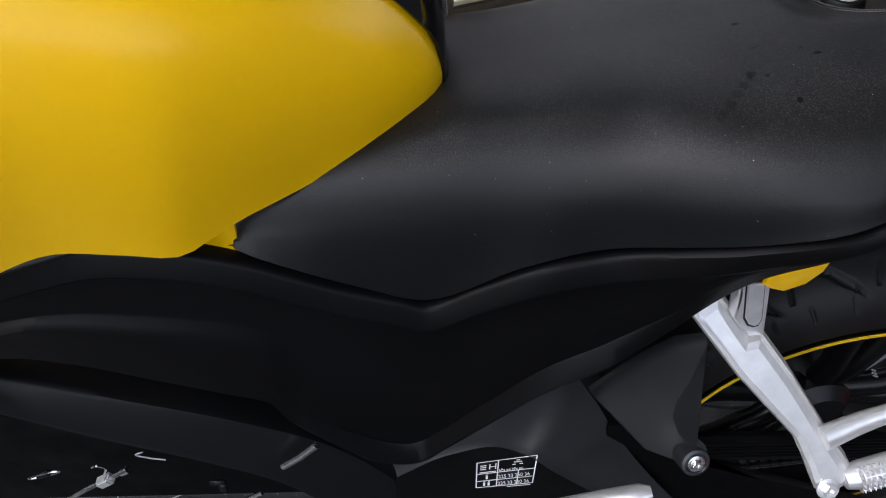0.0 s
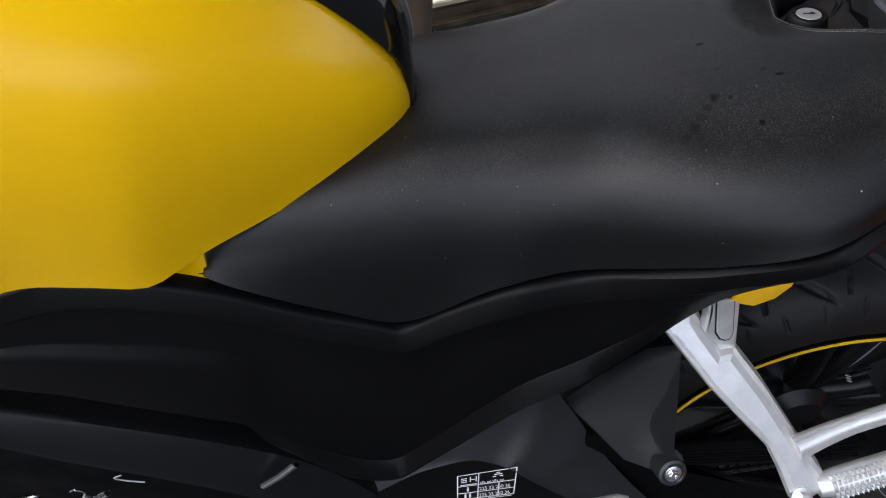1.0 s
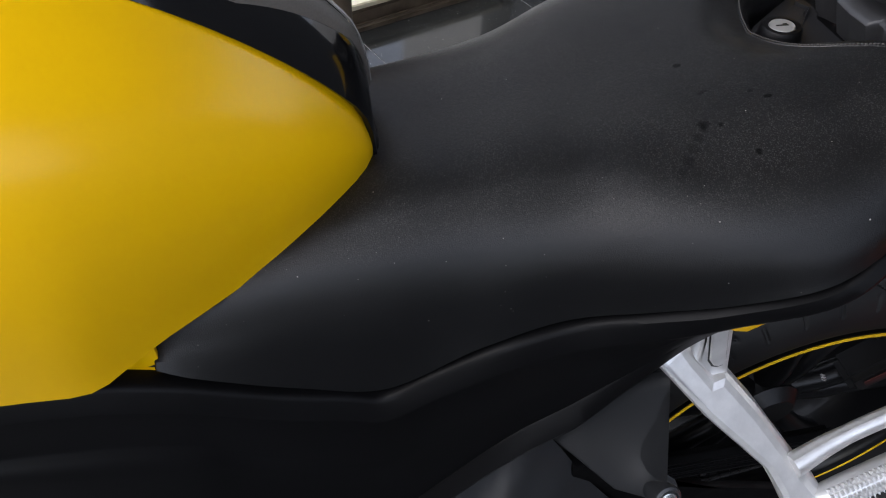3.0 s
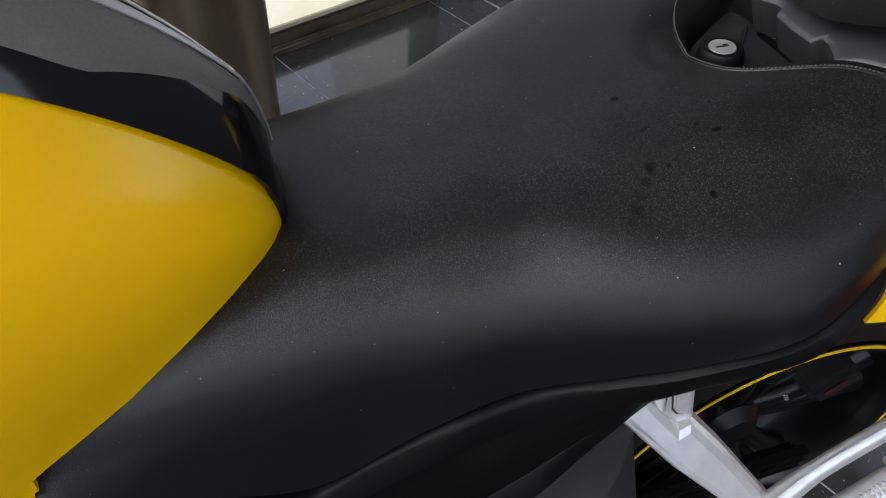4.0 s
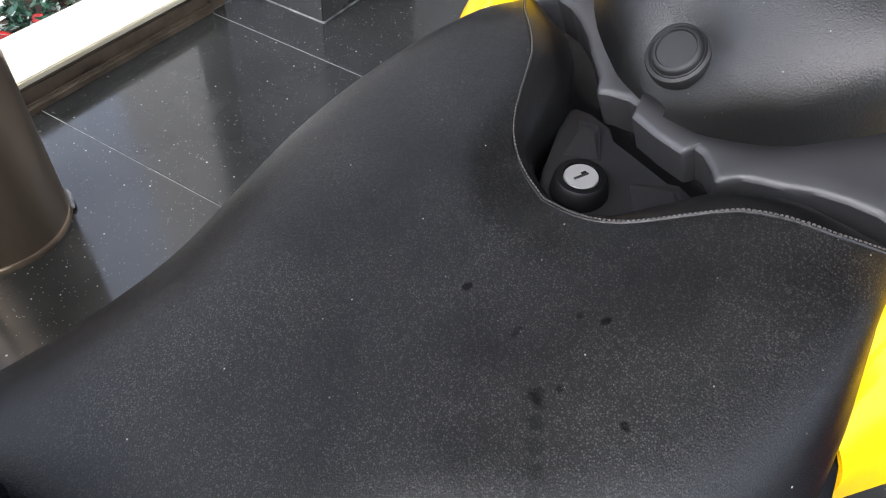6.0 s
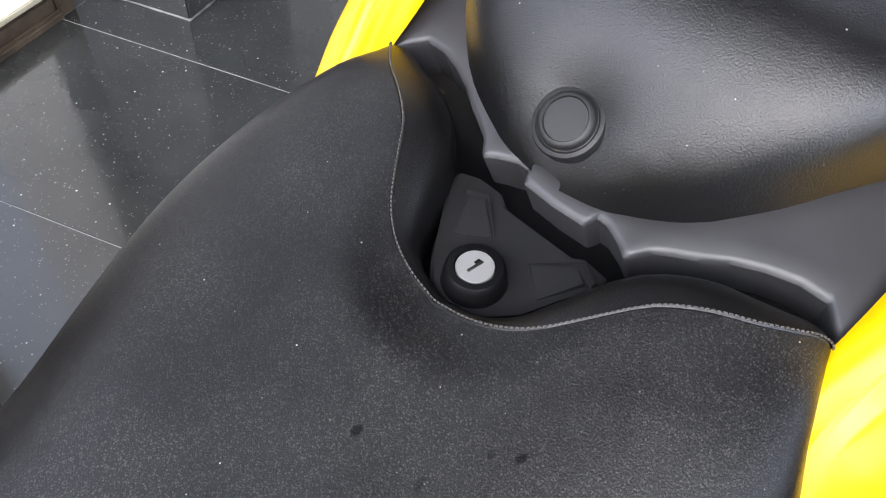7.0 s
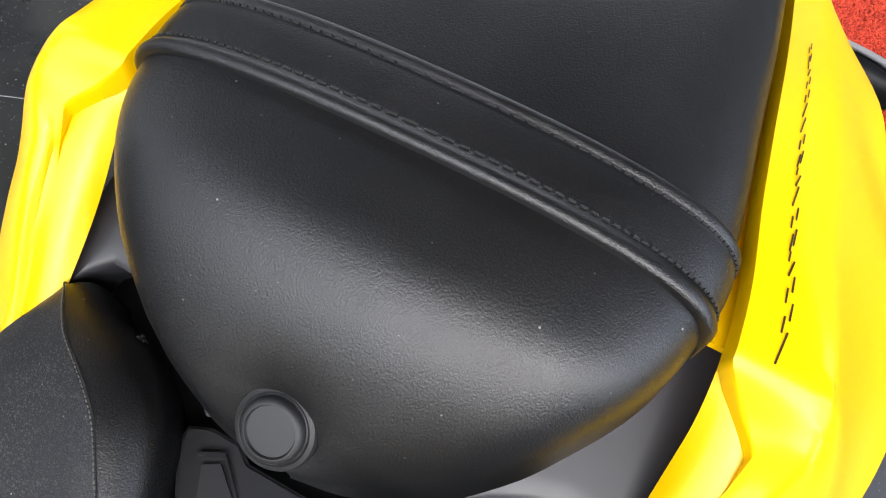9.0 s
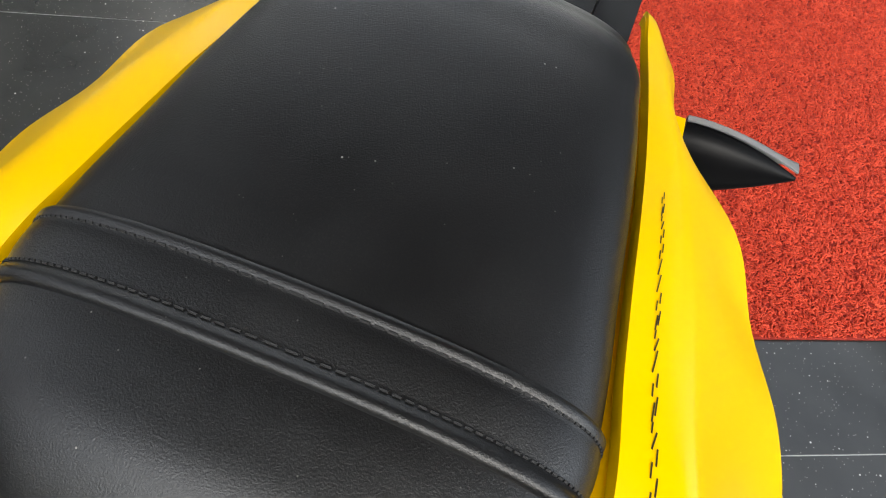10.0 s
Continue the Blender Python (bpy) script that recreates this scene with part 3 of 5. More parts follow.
shutter = box((0.0010, 0.0002, 0.0160), (0.0046, 0.0026, 0.0167), 0.0003, 1)
shutter.transform(turned)
part("shutter", shutter, DARKMETAL, lock)


# Tail cover: satin plastic apron under the pillion pad.
def apron_front(y):
    return float(np.interp(abs(y + 0.003 * max(0.0, 1 - abs(y) / 0.08)), [0, 0.0205, 0.0235, 0.030, 0.042, 0.048, 0.0505, 0.056, 0.066, 0.078, 0.090, 0.105, 0.120, 0.135, 0.146, 0.154, 0.166],
                           [0.0535, 0.0545, 0.0615, 0.0615, 0.0570, 0.0535, 0.0545, 0.0615, 0.0675, 0.0740, 0.0820, 0.0890, 0.0935, 0.0940, 0.084, 0.062, 0.045]))


def apron_z(x, y):
    a = abs(y)
    return 0.891 + 0.44 * (x - 0.058) - 0.10 * max(0, a - 0.06) + 1.2 * max(0, min(a, 0.143) - 0.1) ** 2 - 0.05 * max(0, a - 0.143)


apron = []
for v in np.linspace(-1, 1, 241):
    y = 0.162 * v
    x0 = apron_front(y)
    row = [(x0 + 0.016, y, apron_z(x0, y) - 0.034), (x0 + 0.002, y, apron_z(x0, y) - 0.0075), (x0, y, apron_z(x0, y) - 0.0030), (x0 + 0.0008, y, apron_z(x0, y) - 0.0008)]
    for u in np.linspace(0, 1, 18):
        x = x0 + 0.0032 + (0.24 - x0) * u
        row.append((x, y, apron_z(x, y)))
    apron.append(row)
part("tail_cover", sheet(np.array(apron), 0.003, flip=True), SATIN, bike, "satin grey-black plastic cover round the pillion seat")

# Pillion pad.
PX = [0.0440, 0.0465, 0.0515, 0.058, 0.076, 0.099, 0.13, 0.16, 0.20, 0.25, 0.31, 0.36, 0.395, 0.410, 0.417, 0.420]
PW = [0.009, 0.026, 0.044, 0.062, 0.090, 0.111, 0.1295, 0.1360, 0.1340, 0.1270, 0.119, 0.110, 0.100, 0.086, 0.058, 0.012]
PT = [0.916, 0.928, 0.944, 0.957, 0.985, 1.0065, 1.0165, 1.021, 1.029, 1.038, 1.046, 1.050, 1.049, 1.043, 1.034, 1.022]
PB = [0.909, 0.910, 0.914, 0.920, 0.936, 0.951, 0.959, 0.963, 0.967, 0.971, 0.977, 0.983, 0.988, 0.992, 0.996, 1.000]


def pillion(x, v):
    w, top, low = (float(spline_at(PX, t, x)[0]) for t in (PW, PT, PB))
    a = abs(v) * math.pi / 2
    s = math.sin(a) ** 0.86 * math.copysign(1, v)
    c = max(0.0, math.cos(a)) ** 0.34
    z = low + (top - low) * c
    y = w * s
    dent = math.exp(-((x - 0.058) ** 2 + y * y + (z - 0.948) ** 2) / 0.020 ** 2)
    return (x + 0.004 * dent, y, z - 0.004 * dent)


xs = np.r_[np.linspace(0.0440, 0.06, 14), np.linspace(0.065, 0.392, 56), np.linspace(0.395, 0.420, 14)]
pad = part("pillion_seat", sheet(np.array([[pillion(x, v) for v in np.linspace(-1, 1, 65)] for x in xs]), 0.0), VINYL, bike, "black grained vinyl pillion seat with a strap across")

# Rubber plug on the front of the pillion pad.
plug_at = Matrix.Translation((0.0520, 0, 0.942)) @ Vector((-0.68, 0, 0.73)).to_track_quat('Z', 'Y').to_matrix().to_4x4()
plug = part("rubber_plug", lathe([(0.0, -0.006), (0.0182, -0.006), (0.0184, 0.0005), (0.0176, 0.0022), (0.0158, 0.0030), (0.0148, 0.0022), (0.0142, 0.0026), (0.0138, 0.0052), (0.0126, 0.0064), (0.0112, 0.0066), (0.0106, 0.0054), (0.0, 0.0058)], plug_at), RUBBER, pad, "round black rubber plug")


def strap_point(x, v, lift):
    x = x + 0.003 * (1 - v * v)
    p = Vector(pillion(x, v))
    du = Vector(pillion(x + 0.002, v)) - Vector(pillion(x - 0.002, v))
    dv = Vector(pillion(x, min(v + 0.01, 1))) - Vector(pillion(x, max(v - 0.01, -1)))
    n = du.cross(dv).normalized()
    fade = min(1.0, (0.985 - abs(v)) / 0.10)
    return p + n * (lift * (0.35 + 0.65 * fade) if lift > 0 else lift)


vs = np.linspace(-0.985, 0.985, 75)
strap_rows = [(0.1460, -0.001), (0.1462, 0.0022), (0.1472, 0.0038), (0.1490, 0.0046), (0.1512, 0.0045), (0.1530, 0.0036), (0.1545, 0.0024), (0.1560, 0.0018), (0.1580, 0.0020), (0.164, 0.0024), (0.170, 0.0025), (0.1755, 0.0023), (0.1780, 0.0018),
              (0.1792, 0.0024), (0.1808, 0.0032), (0.1828, 0.0032), (0.1842, 0.0022), (0.1850, -0.001)]
strap = part("grab_strap", sheet(np.array([[strap_point(x, v, h) for v in vs] for x, h in strap_rows])), VINYL, pad, "black stitched vinyl strap")
for x in (0.1562, 0.1783):
    bm = bmesh.new()
    for k in range(0, 72):
        v = -0.97 + 1.94 * k / 72
        a, b = strap_point(x, v, 0.0022), strap_point(x, v + 0.018, 0.0022)
        bit = tube([a, (a + b) / 2, b], 0.0007, 5)
        me = bpy.data.meshes.new("scrap")
        bit.to_mesh(me)
        bit.free()
        bm.from_mesh(me)
        bpy.data.meshes.remove(me)
    part("strap_stitching", bm, BLACKTHREAD, strap)

# Yellow tail panels with their grab wings: inner edge, shoulder and lower edge by station.
BX = [-0.09, 0.0, 0.05, 0.08, 0.105, 0.122, 0.136, 0.150, 0.175]
BI = [(0.172, 0.775), (0.166, 0.843), (0.145, 0.882), (0.148, 0.899), (0.150, 0.917), (0.151, 0.933), (0.151, 0.950), (0.149, 0.966), (0.147, 0.972)]
BS = [(0.178, 0.760), (0.179, 0.842), (0.176, 0.874), (0.181, 0.910), (0.184, 0.938), (0.186, 0.952), (0.187, 0.960), (0.185, 0.966), (0.180, 0.968)]
BO = [(0.170, 0.740), (0.194, 0.790), (0.212, 0.803), (0.226, 0.825), (0.231, 0.843), (0.234, 0.855), (0.238, 0.864), (0.241, 0.873), (0.243, 0.884)]
TX = [0.10, 0.122, 0.136, 0.150, 0.165, 0.22, 0.26, 0.30, 0.34, 0.38, 0.44, 0.470, 0.478]
TI = [(0.152, 0.924), (0.152, 0.941), (0.151, 0.962), (0.149, 0.984), (0.147, 0.991), (0.136, 1.004), (0.130, 1.009), (0.125, 1.012), (0.120, 1.012), (0.113, 1.014), (0.101, 1.015), (0.096, 1.013), (0.095, 1.008)]
TS = [(0.188, 0.946), (0.189, 0.961), (0.190, 0.975), (0.187, 0.987), (0.183, 0.991), (0.170, 0.997), (0.161, 1.002), (0.152, 1.007), (0.142, 1.009), (0.128, 1.012), (0.111, 1.012), (0.101, 1.010), (0.097, 1.007)]
TO = [(0.240, 0.846), (0.243, 0.858), (0.246, 0.868), (0.249, 0.878), (0.251, 0.888), (0.252, 0.914), (0.235, 0.938), (0.207, 0.958), (0.184, 0.981), (0.139, 0.998), (0.121, 1.002), (0.104, 1.003), (0.098, 1.004)]


def body_panel(x, v, ribbed):
    """The lower body at station x: v runs from the seat cover over the shoulder and down."""
    i, s, o = (spline_at(BX, t, x)[0] for t in (BI, BS, BO))
    v = np.atleast_1d(v)
    p = np.where((v < 0.32)[:, None], i + (s - i) * (v / 0.32)[:, None], s + (o - s) * ((v - 0.32) / 0.68)[:, None])
    up_ = np.array((-(s[1] - i[1]), s[0] - i[0]))
    up_ = up_ / (np.linalg.norm(up_) + 1e-9)
    up_ = up_ if up_[1] > 0 else -up_
    swell = 0.0045 * np.sin(np.pi * np.clip(v / 0.22, 0, 1))
    bow = 0.010 * np.sin(np.pi * np.clip((v - 0.32) / 0.68, 0, 1))
    rib = np.interp(v, [0, 0.20, 0.225, 0.24, 0.27, 0.30, 0.32], [0, 0, -0.0012, 0.0010, 0.0030, 0.0022, 0]) * min(1.0, max(0.0, (0.126 - x) / 0.008)) * ribbed
    p = p + up_[None] * (swell + rib)[:, None] + np.array((0.8, 0.6))[None] * bow[:, None]
    return np.c_[np.full(len(v), x), -p[:, 0], p[:, 1]]


def tail_panel(x, v):
    """The wing at station x: a slim inner bevel, a soft ridge, then a broad flat flank."""
    i, s, o = (spline_at(TX, t, x)[0] for t in (TI, TS, TO))
    v = np.atleast_1d(v)
    flat = np.where((v < 0.32)[:, None], i + (s - i) * (v / 0.32)[:, None], s + (o - s) * ((v - 0.32) / 0.68)[:, None])
    soft = np.c_[spline_at([0, 0.32, 1], [i[0], s[0], o[0]], v), spline_at([0, 0.32, 1], [i[1], s[1], o[1]], v)]
    p = 0.45 * flat + 0.55 * soft
    return np.c_[np.full(len(v), x), -p[:, 0], p[:, 1]]


BV = np.r_[0, 0.02, np.linspace(0.05, 0.26, 9)]
Q = np.r_[0, 0.012, 0.03, 0.05, 0.068, 0.086, 0.104, 0.122, 0.14, 0.16, 0.19, 0.22, 0.26, np.linspace(0.32, 1, 14)]


def shell_point(x, v, ribbed):
    """The outer shell: the body's flank in front, flowing into the wing."""
    u = max(0.0, min(1.0, (x - 0.110) / 0.024))
    u = u * u * (3 - 2 * u)
    low = body_panel(min(x, 0.17), v, ribbed)[0]
    return np.array((x, *(low * (1 - u) + tail_panel(max(x, 0.10), v)[0] * u)[1:]))


def wing_mesh(ribbed):
    """The wing's shell. Its inner edge slants forward as an overhanging crease that dies out in the body."""
    grid = []
    for x in np.r_[np.linspace(0.008, 0.108, 22), np.linspace(0.111, 0.156, 26), np.linspace(0.162, 0.478, 52)]:
        v0 = float(np.interp(x, [0.118, 0.129, 0.140, 0.150], [0.20, 0.185, 0.085, 0.0]))
        row = [shell_point(x, np.array([v0 + (1 - v0) * q]), ribbed) for q in Q]
        rise = max(0.0, min(1.0, (x - 0.118) / 0.020))
        turned_in = [row[0] + np.array((0.002 * rise, 0.0012 * rise, -0.012 * rise - 0.0004)), row[0] + np.array((0, 0.0004 * rise, -0.0025 * rise - 0.0002))]
        grid.append(turned_in + row)
    return sheet(np.array(grid), 0.003, flip=True)


def tail_body():
    return sheet(np.array([body_panel(x, BV, 0.0) for x in np.r_[np.linspace(0.008, 0.118, 26), np.linspace(0.120, 0.170, 16)]]), 0.003, flip=True)


tail_left = part("tail_panel", tail_body(), YELLOW, bike, "glossy yellow tail panel with a grab wing and dark script")
wing_left = part("wing", wing_mesh(0.0), YELLOW, tail_left)
tail_right = part("tail_panel", mirrored(tail_body()), YELLOW, bike, "glossy yellow tail panel with a grab wing")
part("wing", mirrored(wing_mesh(1.0)), YELLOW, tail_right)
for s in (1, -1):
    inner = [[(x, s * (0.095 + 0.0 * v + (0.150 - 0.095 - 0.06 * max(0, x - 0.2)) * v), 0.969 + 0.11 * (x - 0.165)) for v in np.linspace(0, 1, 5)] for x in np.linspace(0.162, 0.40, 12)]
    part("inner_panel", sheet(np.array(inner), 0.004, flip=(s > 0)), YELLOW, bike)

# Tail end behind the pillion pad, and the indicator.
part("tail_end", box((0.38, -0.092, 0.90), (0.60, 0.092, 1.000), 0.03, 4), PLASTIC, bike, "black plastic tail end")
indicator = part("indicator", tube([(0.565, -0.10, 0.83), (0.565, -0.15, 0.838), (0.566, -0.17, 0.836)], [0.012, 0.012, 0.016], 12), RUBBER, bike, "black arrow-shaped indicator")
pod = []
for u in np.linspace(0, 1, 16):
    h = 0.039 * (1 - u ** 1.6) + 0.0015
    d = 0.018 * (1 - u ** 2) + 0.002
    cy, cz = -0.168 - 0.106 * u, 0.824 + 0.022 * u
    pod.append([(0.562 + d * math.cos(a), cy, cz + h * math.sin(a)) for a in np.linspace(0, 2 * math.pi, 20, endpoint=False)])
part("housing", sheet(np.array(pod), cyclic=True, caps=True), PLASTIC, indicator)
lensg = [[(x + 0.012 * math.cos(a), y, z + (h + 0.0015) * math.sin(a)) for a in np.linspace(-0.2, math.pi / 2 + 0.25, 8)] for (x, y, z, h) in
         [(0.568, -0.168 - 0.106 * u, 0.824 + 0.022 * u, 0.039 * (1 - u ** 1.6) + 0.0018) for u in np.linspace(0, 1, 16)]]
part("lens", sheet(np.array(lensg), 0.002), LENS, indicator, "pale grey lens edge")

# Tank: two yellow shells and a gloss black spine.
UP = [(-0.332, 0.022, 0.812), (-0.346, 0.026, 0.852), (-0.366, 0.030, 0.876), (-0.416, 0.038, 0.920), (-0.465, 0.046, 0.953), (-0.60, 0.062, 1.005), (-0.80, 0.075, 1.035), (-1.0, 0.08, 1.02)]
LOW = [(-0.332, 0.022, 0.812), (-0.340, 0.040, 0.808), (-0.368, 0.068, 0.799), (-0.397, 0.087, 0.786), (-0.433, 0.105, 0.771), (-0.467, 0.122, 0.761), (-0.489, 0.133, 0.755), (-0.512, 0.142, 0.7435), (-0.534, 0.149, 0.7315), (-0.575, 0.155, 0.738), (-0.62, 0.158, 0.743), (-0.70, 0.163, 0.712), (-0.85, 0.17, 0.70), (-1.0, 0.16, 0.74)]


def tank_shell():
    a, b = spline(UP, 60), spline(LOW, 60)
    grid = []
    for k in range(60):
        row = []
        size = np.linalg.norm(a[k] - b[k])
        for v in np.linspace(0, 1, 28):
            p = a[k] * (1 - v) + b[k] * v
            n = np.array((0.18, 0.85, 0.55))
            p = p + n / np.linalg.norm(n) * 0.25 * size * (math.sin(math.pi * v ** 0.9) ** 1.05 if 0 < v < 1 else 0)
            row.append(p * (1, -1, 1))
        grid.append(row)
    return sheet(np.array(grid), 0.004, flip=True)


tank = part("fuel_tank", tank_shell(), YELLOW, bike, "glossy yellow tank cover")
part("fuel_tank", mirrored(tank_shell()), YELLOW, bike, "glossy yellow tank cover")
part("lower_trim", plate([(-0.522, 0.7165), (-0.548, 0.728), (-0.548, 0.752), (-0.497, 0.764), (-0.497, 0.7085)], -0.130, 0.004, 0.001), YELLOW, bike, "yellow trim behind the seat nose")
rear_lip = spline(LOW[:7], 40)
lip_swell = np.interp(np.linspace(0, 1, 40), [0, 0.08, 0.36, 0.62, 0.66, 1], [0, 0.35, 1, 0.15, 0, 0])
part("rear_lip", sheet(np.array([[(q[0] + dx * w - 0.002, -(q[1] + dy * w - 0.001), q[2] + dz * w - 0.0005) for dx, dy, dz in ((0.0, 0.0, 0.0), (0.0055, 0.0025, 0.0028), (0.0095, 0.0045, 0.0022), (0.0105, 0.005, -0.006))] for q, w in zip(rear_lip, lip_swell)]), 0.001, flip=True), YELLOW, tank, "yellow inner lip along the tank cover")
RIDGE = spline(UP, 50)


def spine_at(k, v, lift=0.0):
    """A place on the spine at ridge step k; v runs across from -1 to 1."""
    p = RIDGE[int(k)] * (1 - k % 1) + RIDGE[min(int(k) + 1, 49)] * (k % 1)
    w = p[1] + 0.012
    crown = 0.010 + 0.55 * p[1] + 0.016 * min(1.0, k / 4.0)
    return (p[0] + 0.004 + 0.010 * min(1.0, k / 4.0) + lift * 0.5, w * v, p[2] - 0.006 + lift + crown * max(0, 1 - abs(v) ** 2.4))


spine = [[spine_at(k, v) for v in np.linspace(-1, 1, 31)] for k in range(50)]
spine.insert(0, [(-0.322, 0.05 * v, 0.795 + 0.004 * (1 - v * v)) for v in np.linspace(-1, 1, 31)])
part("tank_spine", sheet(np.array(spine), 0.004, flip=True), GLOSS, bike, "gloss black tank spine")
# Raised strip: the soffit's reflection is put into its grey.
strip_rows = []
for k in np.linspace(1.2, 48, 70):
    wide = min(1.0, (k - 1.2) / 9.0)
    lo_, hi_ = -0.12 - 0.70 * wide ** 0.8, -0.06 - 0.16 * wide
    strip_rows.append([spine_at(k, lo_ + (hi_ - lo_) * f, 0.0030 * math.sin(math.pi * f) ** 0.4 + 0.0004 if 0 < f < 1 else 0.0002) for f in np.linspace(0, 1, 9)])
part("spine_strip", sheet(np.array(strip_rows), 0.0, flip=True), REFLECTGREY, bike, "raised grey spine strip ending in a point, reflection painted in")
# Strip's upper edge: a bright reflection is put into its pale colour.
border = []
for k in np.linspace(1.2, 48, 70):
    wide = min(1.0, (k - 1.2) / 9.0)
    hi_ = -0.06 - 0.16 * wide
    border.append([spine_at(k, hi_ - 0.02 - 0.13 * wide ** 1.5 * (1 - f) + 0.03 * f, 0.0042 + 0.0006 * math.sin(math.pi * f)) for f in np.linspace(0, 1, 5)])
part("strip_border", sheet(np.array(border), 0.0015, flip=True), REFLECTPALE, bike, "pale border of the strip, bright reflection painted in")

# Side cover below the seat: upper and lower edge by station, with a raised rim along both.
COVER_TOP = [(-0.90, -0.146, 0.640), (-0.72, -0.146, 0.695), (-0.65, -0.145, 0.720), (-0.608, -0.144, 0.732), (-0.545, -0.143, 0.728), (-0.491, -0.142, 0.713), (-0.455, -0.142, 0.698), (-0.417, -0.142, 0.682), (-0.37, -0.142, 0.667),
             (-0.339, -0.143, 0.659), (-0.299, -0.144, 0.683), (-0.249, -0.149, 0.714), (-0.194, -0.152, 0.732), (-0.150, -0.171, 0.753), (-0.108, -0.190, 0.774), (-0.050, -0.205, 0.800), (-0.015, -0.196, 0.822), (0.015, -0.176, 0.838), (0.035, -0.150, 0.845)]
COVER_LOW = [(-0.90, -0.140, 0.540), (-0.73, -0.148, 0.598), (-0.66, -0.150, 0.596), (-0.60, -0.150, 0.573), (-0.53, -0.150, 0.545), (-0.492, -0.150, 0.528), (-0.472, -0.150, 0.488), (-0.435, -0.150, 0.452), (-0.385, -0.150, 0.414),
             (-0.345, -0.150, 0.408), (-0.312, -0.150, 0.443), (-0.228, -0.150, 0.540), (-0.17, -0.149, 0.584), (-0.122, -0.148, 0.631), (-0.076, -0.160, 0.706), (-0.037, -0.186, 0.763), (-0.008, -0.190, 0.796), (0.018, -0.170, 0.822), (0.036, -0.145, 0.832)]
COVER_MAT = mat("textured_black_plastic", (0.003, 0.003, 0.0033), 0.46, spec=0.11)
put(COVER_MAT, "Base Color", specks(COVER_MAT, ramp(COVER_MAT, noise_at(COVER_MAT, 10, 4), [(0.3, (0.0018, 0.0018, 0.0021)), (0.7, (0.0030, 0.0030, 0.0035))]), 120, 0.07, (0.2, 0.2, 0.2), 0.03))
bump(COVER_MAT, noise_at(COVER_MAT, 1100, 2), 0.15, 0.0004)


def side_cover():
    n = 150
    s = np.linspace(0, len(COVER_TOP) - 1, n)
    top, low = (spline_at(np.arange(len(c)), c, s) for c in (COVER_TOP, COVER_LOW))
    grid = []
    for a, b in zip(top, low):
        h = np.linalg.norm(b - a)
        k = min(1.0, h / 0.085)
        d = (b - a) / h
        flare = 0.012 * max(0, min(1, (-0.33 - a[0]) / 0.1)) * max(0, min(1, (0.80 + a[0]) / 0.12))
        # the rolled upper lip, then a crisp step into the recess
        prof = [(0.016, -0.030), (0.0060, -0.012), (0.0062, -0.0010), (0.0070, 0.0006), (0.0090, 0.0016), (0.0225, 0.0066), (0.0245, 0.0068), (0.0256, 0.0060), (0.0285, -0.0020), (0.0295, -0.0036), (0.036, -0.0042)]
        row = [a + d * u * k - np.array((0, o, 0)) for u, o in prof]
        u0, u1 = 0.036 * k, h - 0.024 * k
        # a crease arches through the recess; below it the face stands proud
        fold = float(np.interp(a[0], [-0.90, -0.72, -0.66, -0.62, -0.56, -0.50, -0.41, -0.29, -0.15, 0.07], [0.9, 0.72, 0.55, 0.50, 0.44, 0.42, 0.40, 0.42, 0.55, 0.6]))
        step = 0.0065 * max(0.12, min(1, (-0.30 - a[0]) / 0.30)) * k
        for f, o in ((fold * 0.5, -0.0042), (fold - 0.04, -0.0045), (fold + 0.01, -0.0038), (fold + 0.07, -0.004 + step * 0.65), (fold + 0.14, -0.004 + step * 0.9), (fold * 0.5 + 0.5, -0.003 + step * 0.6), (1.0, -0.002)):
            row.append(a + d * (u0 + (u1 - u0) * min(f, 1.0)) - np.array((0, o + flare * max(0, f - fold) * 0.9, 0)))
        # a flat flange along the rear part of the lower edge, a plain edge along the front part
        band = float(np.interp(b[0], [-0.47, -0.40, -0.17, -0.09], [0.0, 1.0, 1.0, 0.0]))
        for u, o in ((0.0235, -0.0022), (0.0225, -0.0002), (0.0210, 0.0016), (0.0030, 0.0098), (0.0010, 0.0094), (0.0, 0.0075), (0.002, -0.022)):
            o = o * band + (-0.002 if o > -0.02 else o) * (1 - band)
            row.append(b - d * u * k - np.array((0, o + flare * (1 - fold) * 0.9, 0)))
        grid.append(row)
    return sheet(np.array(grid), 0.003)


part("side_cover", side_cover(), COVER_MAT, bike, "matt black textured side cover")
far_cover = mirrored(side_cover())
far_cover.transform(Matrix.Translation((0, 0, -0.03)) @ Matrix.Diagonal((1, 0.94, 1, 1)))
part("side_cover", far_cover, COVER_MAT, bike, "matt black textured side cover")
# embossed dashes on the cover's recess
dash = bmesh.new()
for r in range(5):
    for k in range(36):
        x = -0.565 + 0.0088 * k + 0.004 * (r % 2)
        stations = [c[0] for c in COVER_TOP]
        z0 = float(spline_at(stations, [c[2] for c in COVER_TOP], x)[0]) - 0.044 - 0.009 * r
        y0 = float(spline_at(stations, [c[1] for c in COVER_TOP], x)[0]) + 0.0046
        bit = box((-0.0032, -0.0009, -0.0012), (0.0032, 0.0009, 0.0012), 0.0006, 1)
        bit.transform(Matrix.Translation((x, y0, z0)) @ pose(0, 0, 0, 0, 35, 0))
        me = bpy.data.meshes.new("scrap")
        bit.to_mesh(me)
        bit.free()
        dash.from_mesh(me)
        bpy.data.meshes.remove(me)
tagged(part("embossing", dash, COVER_MAT, bike), kind="stuff")

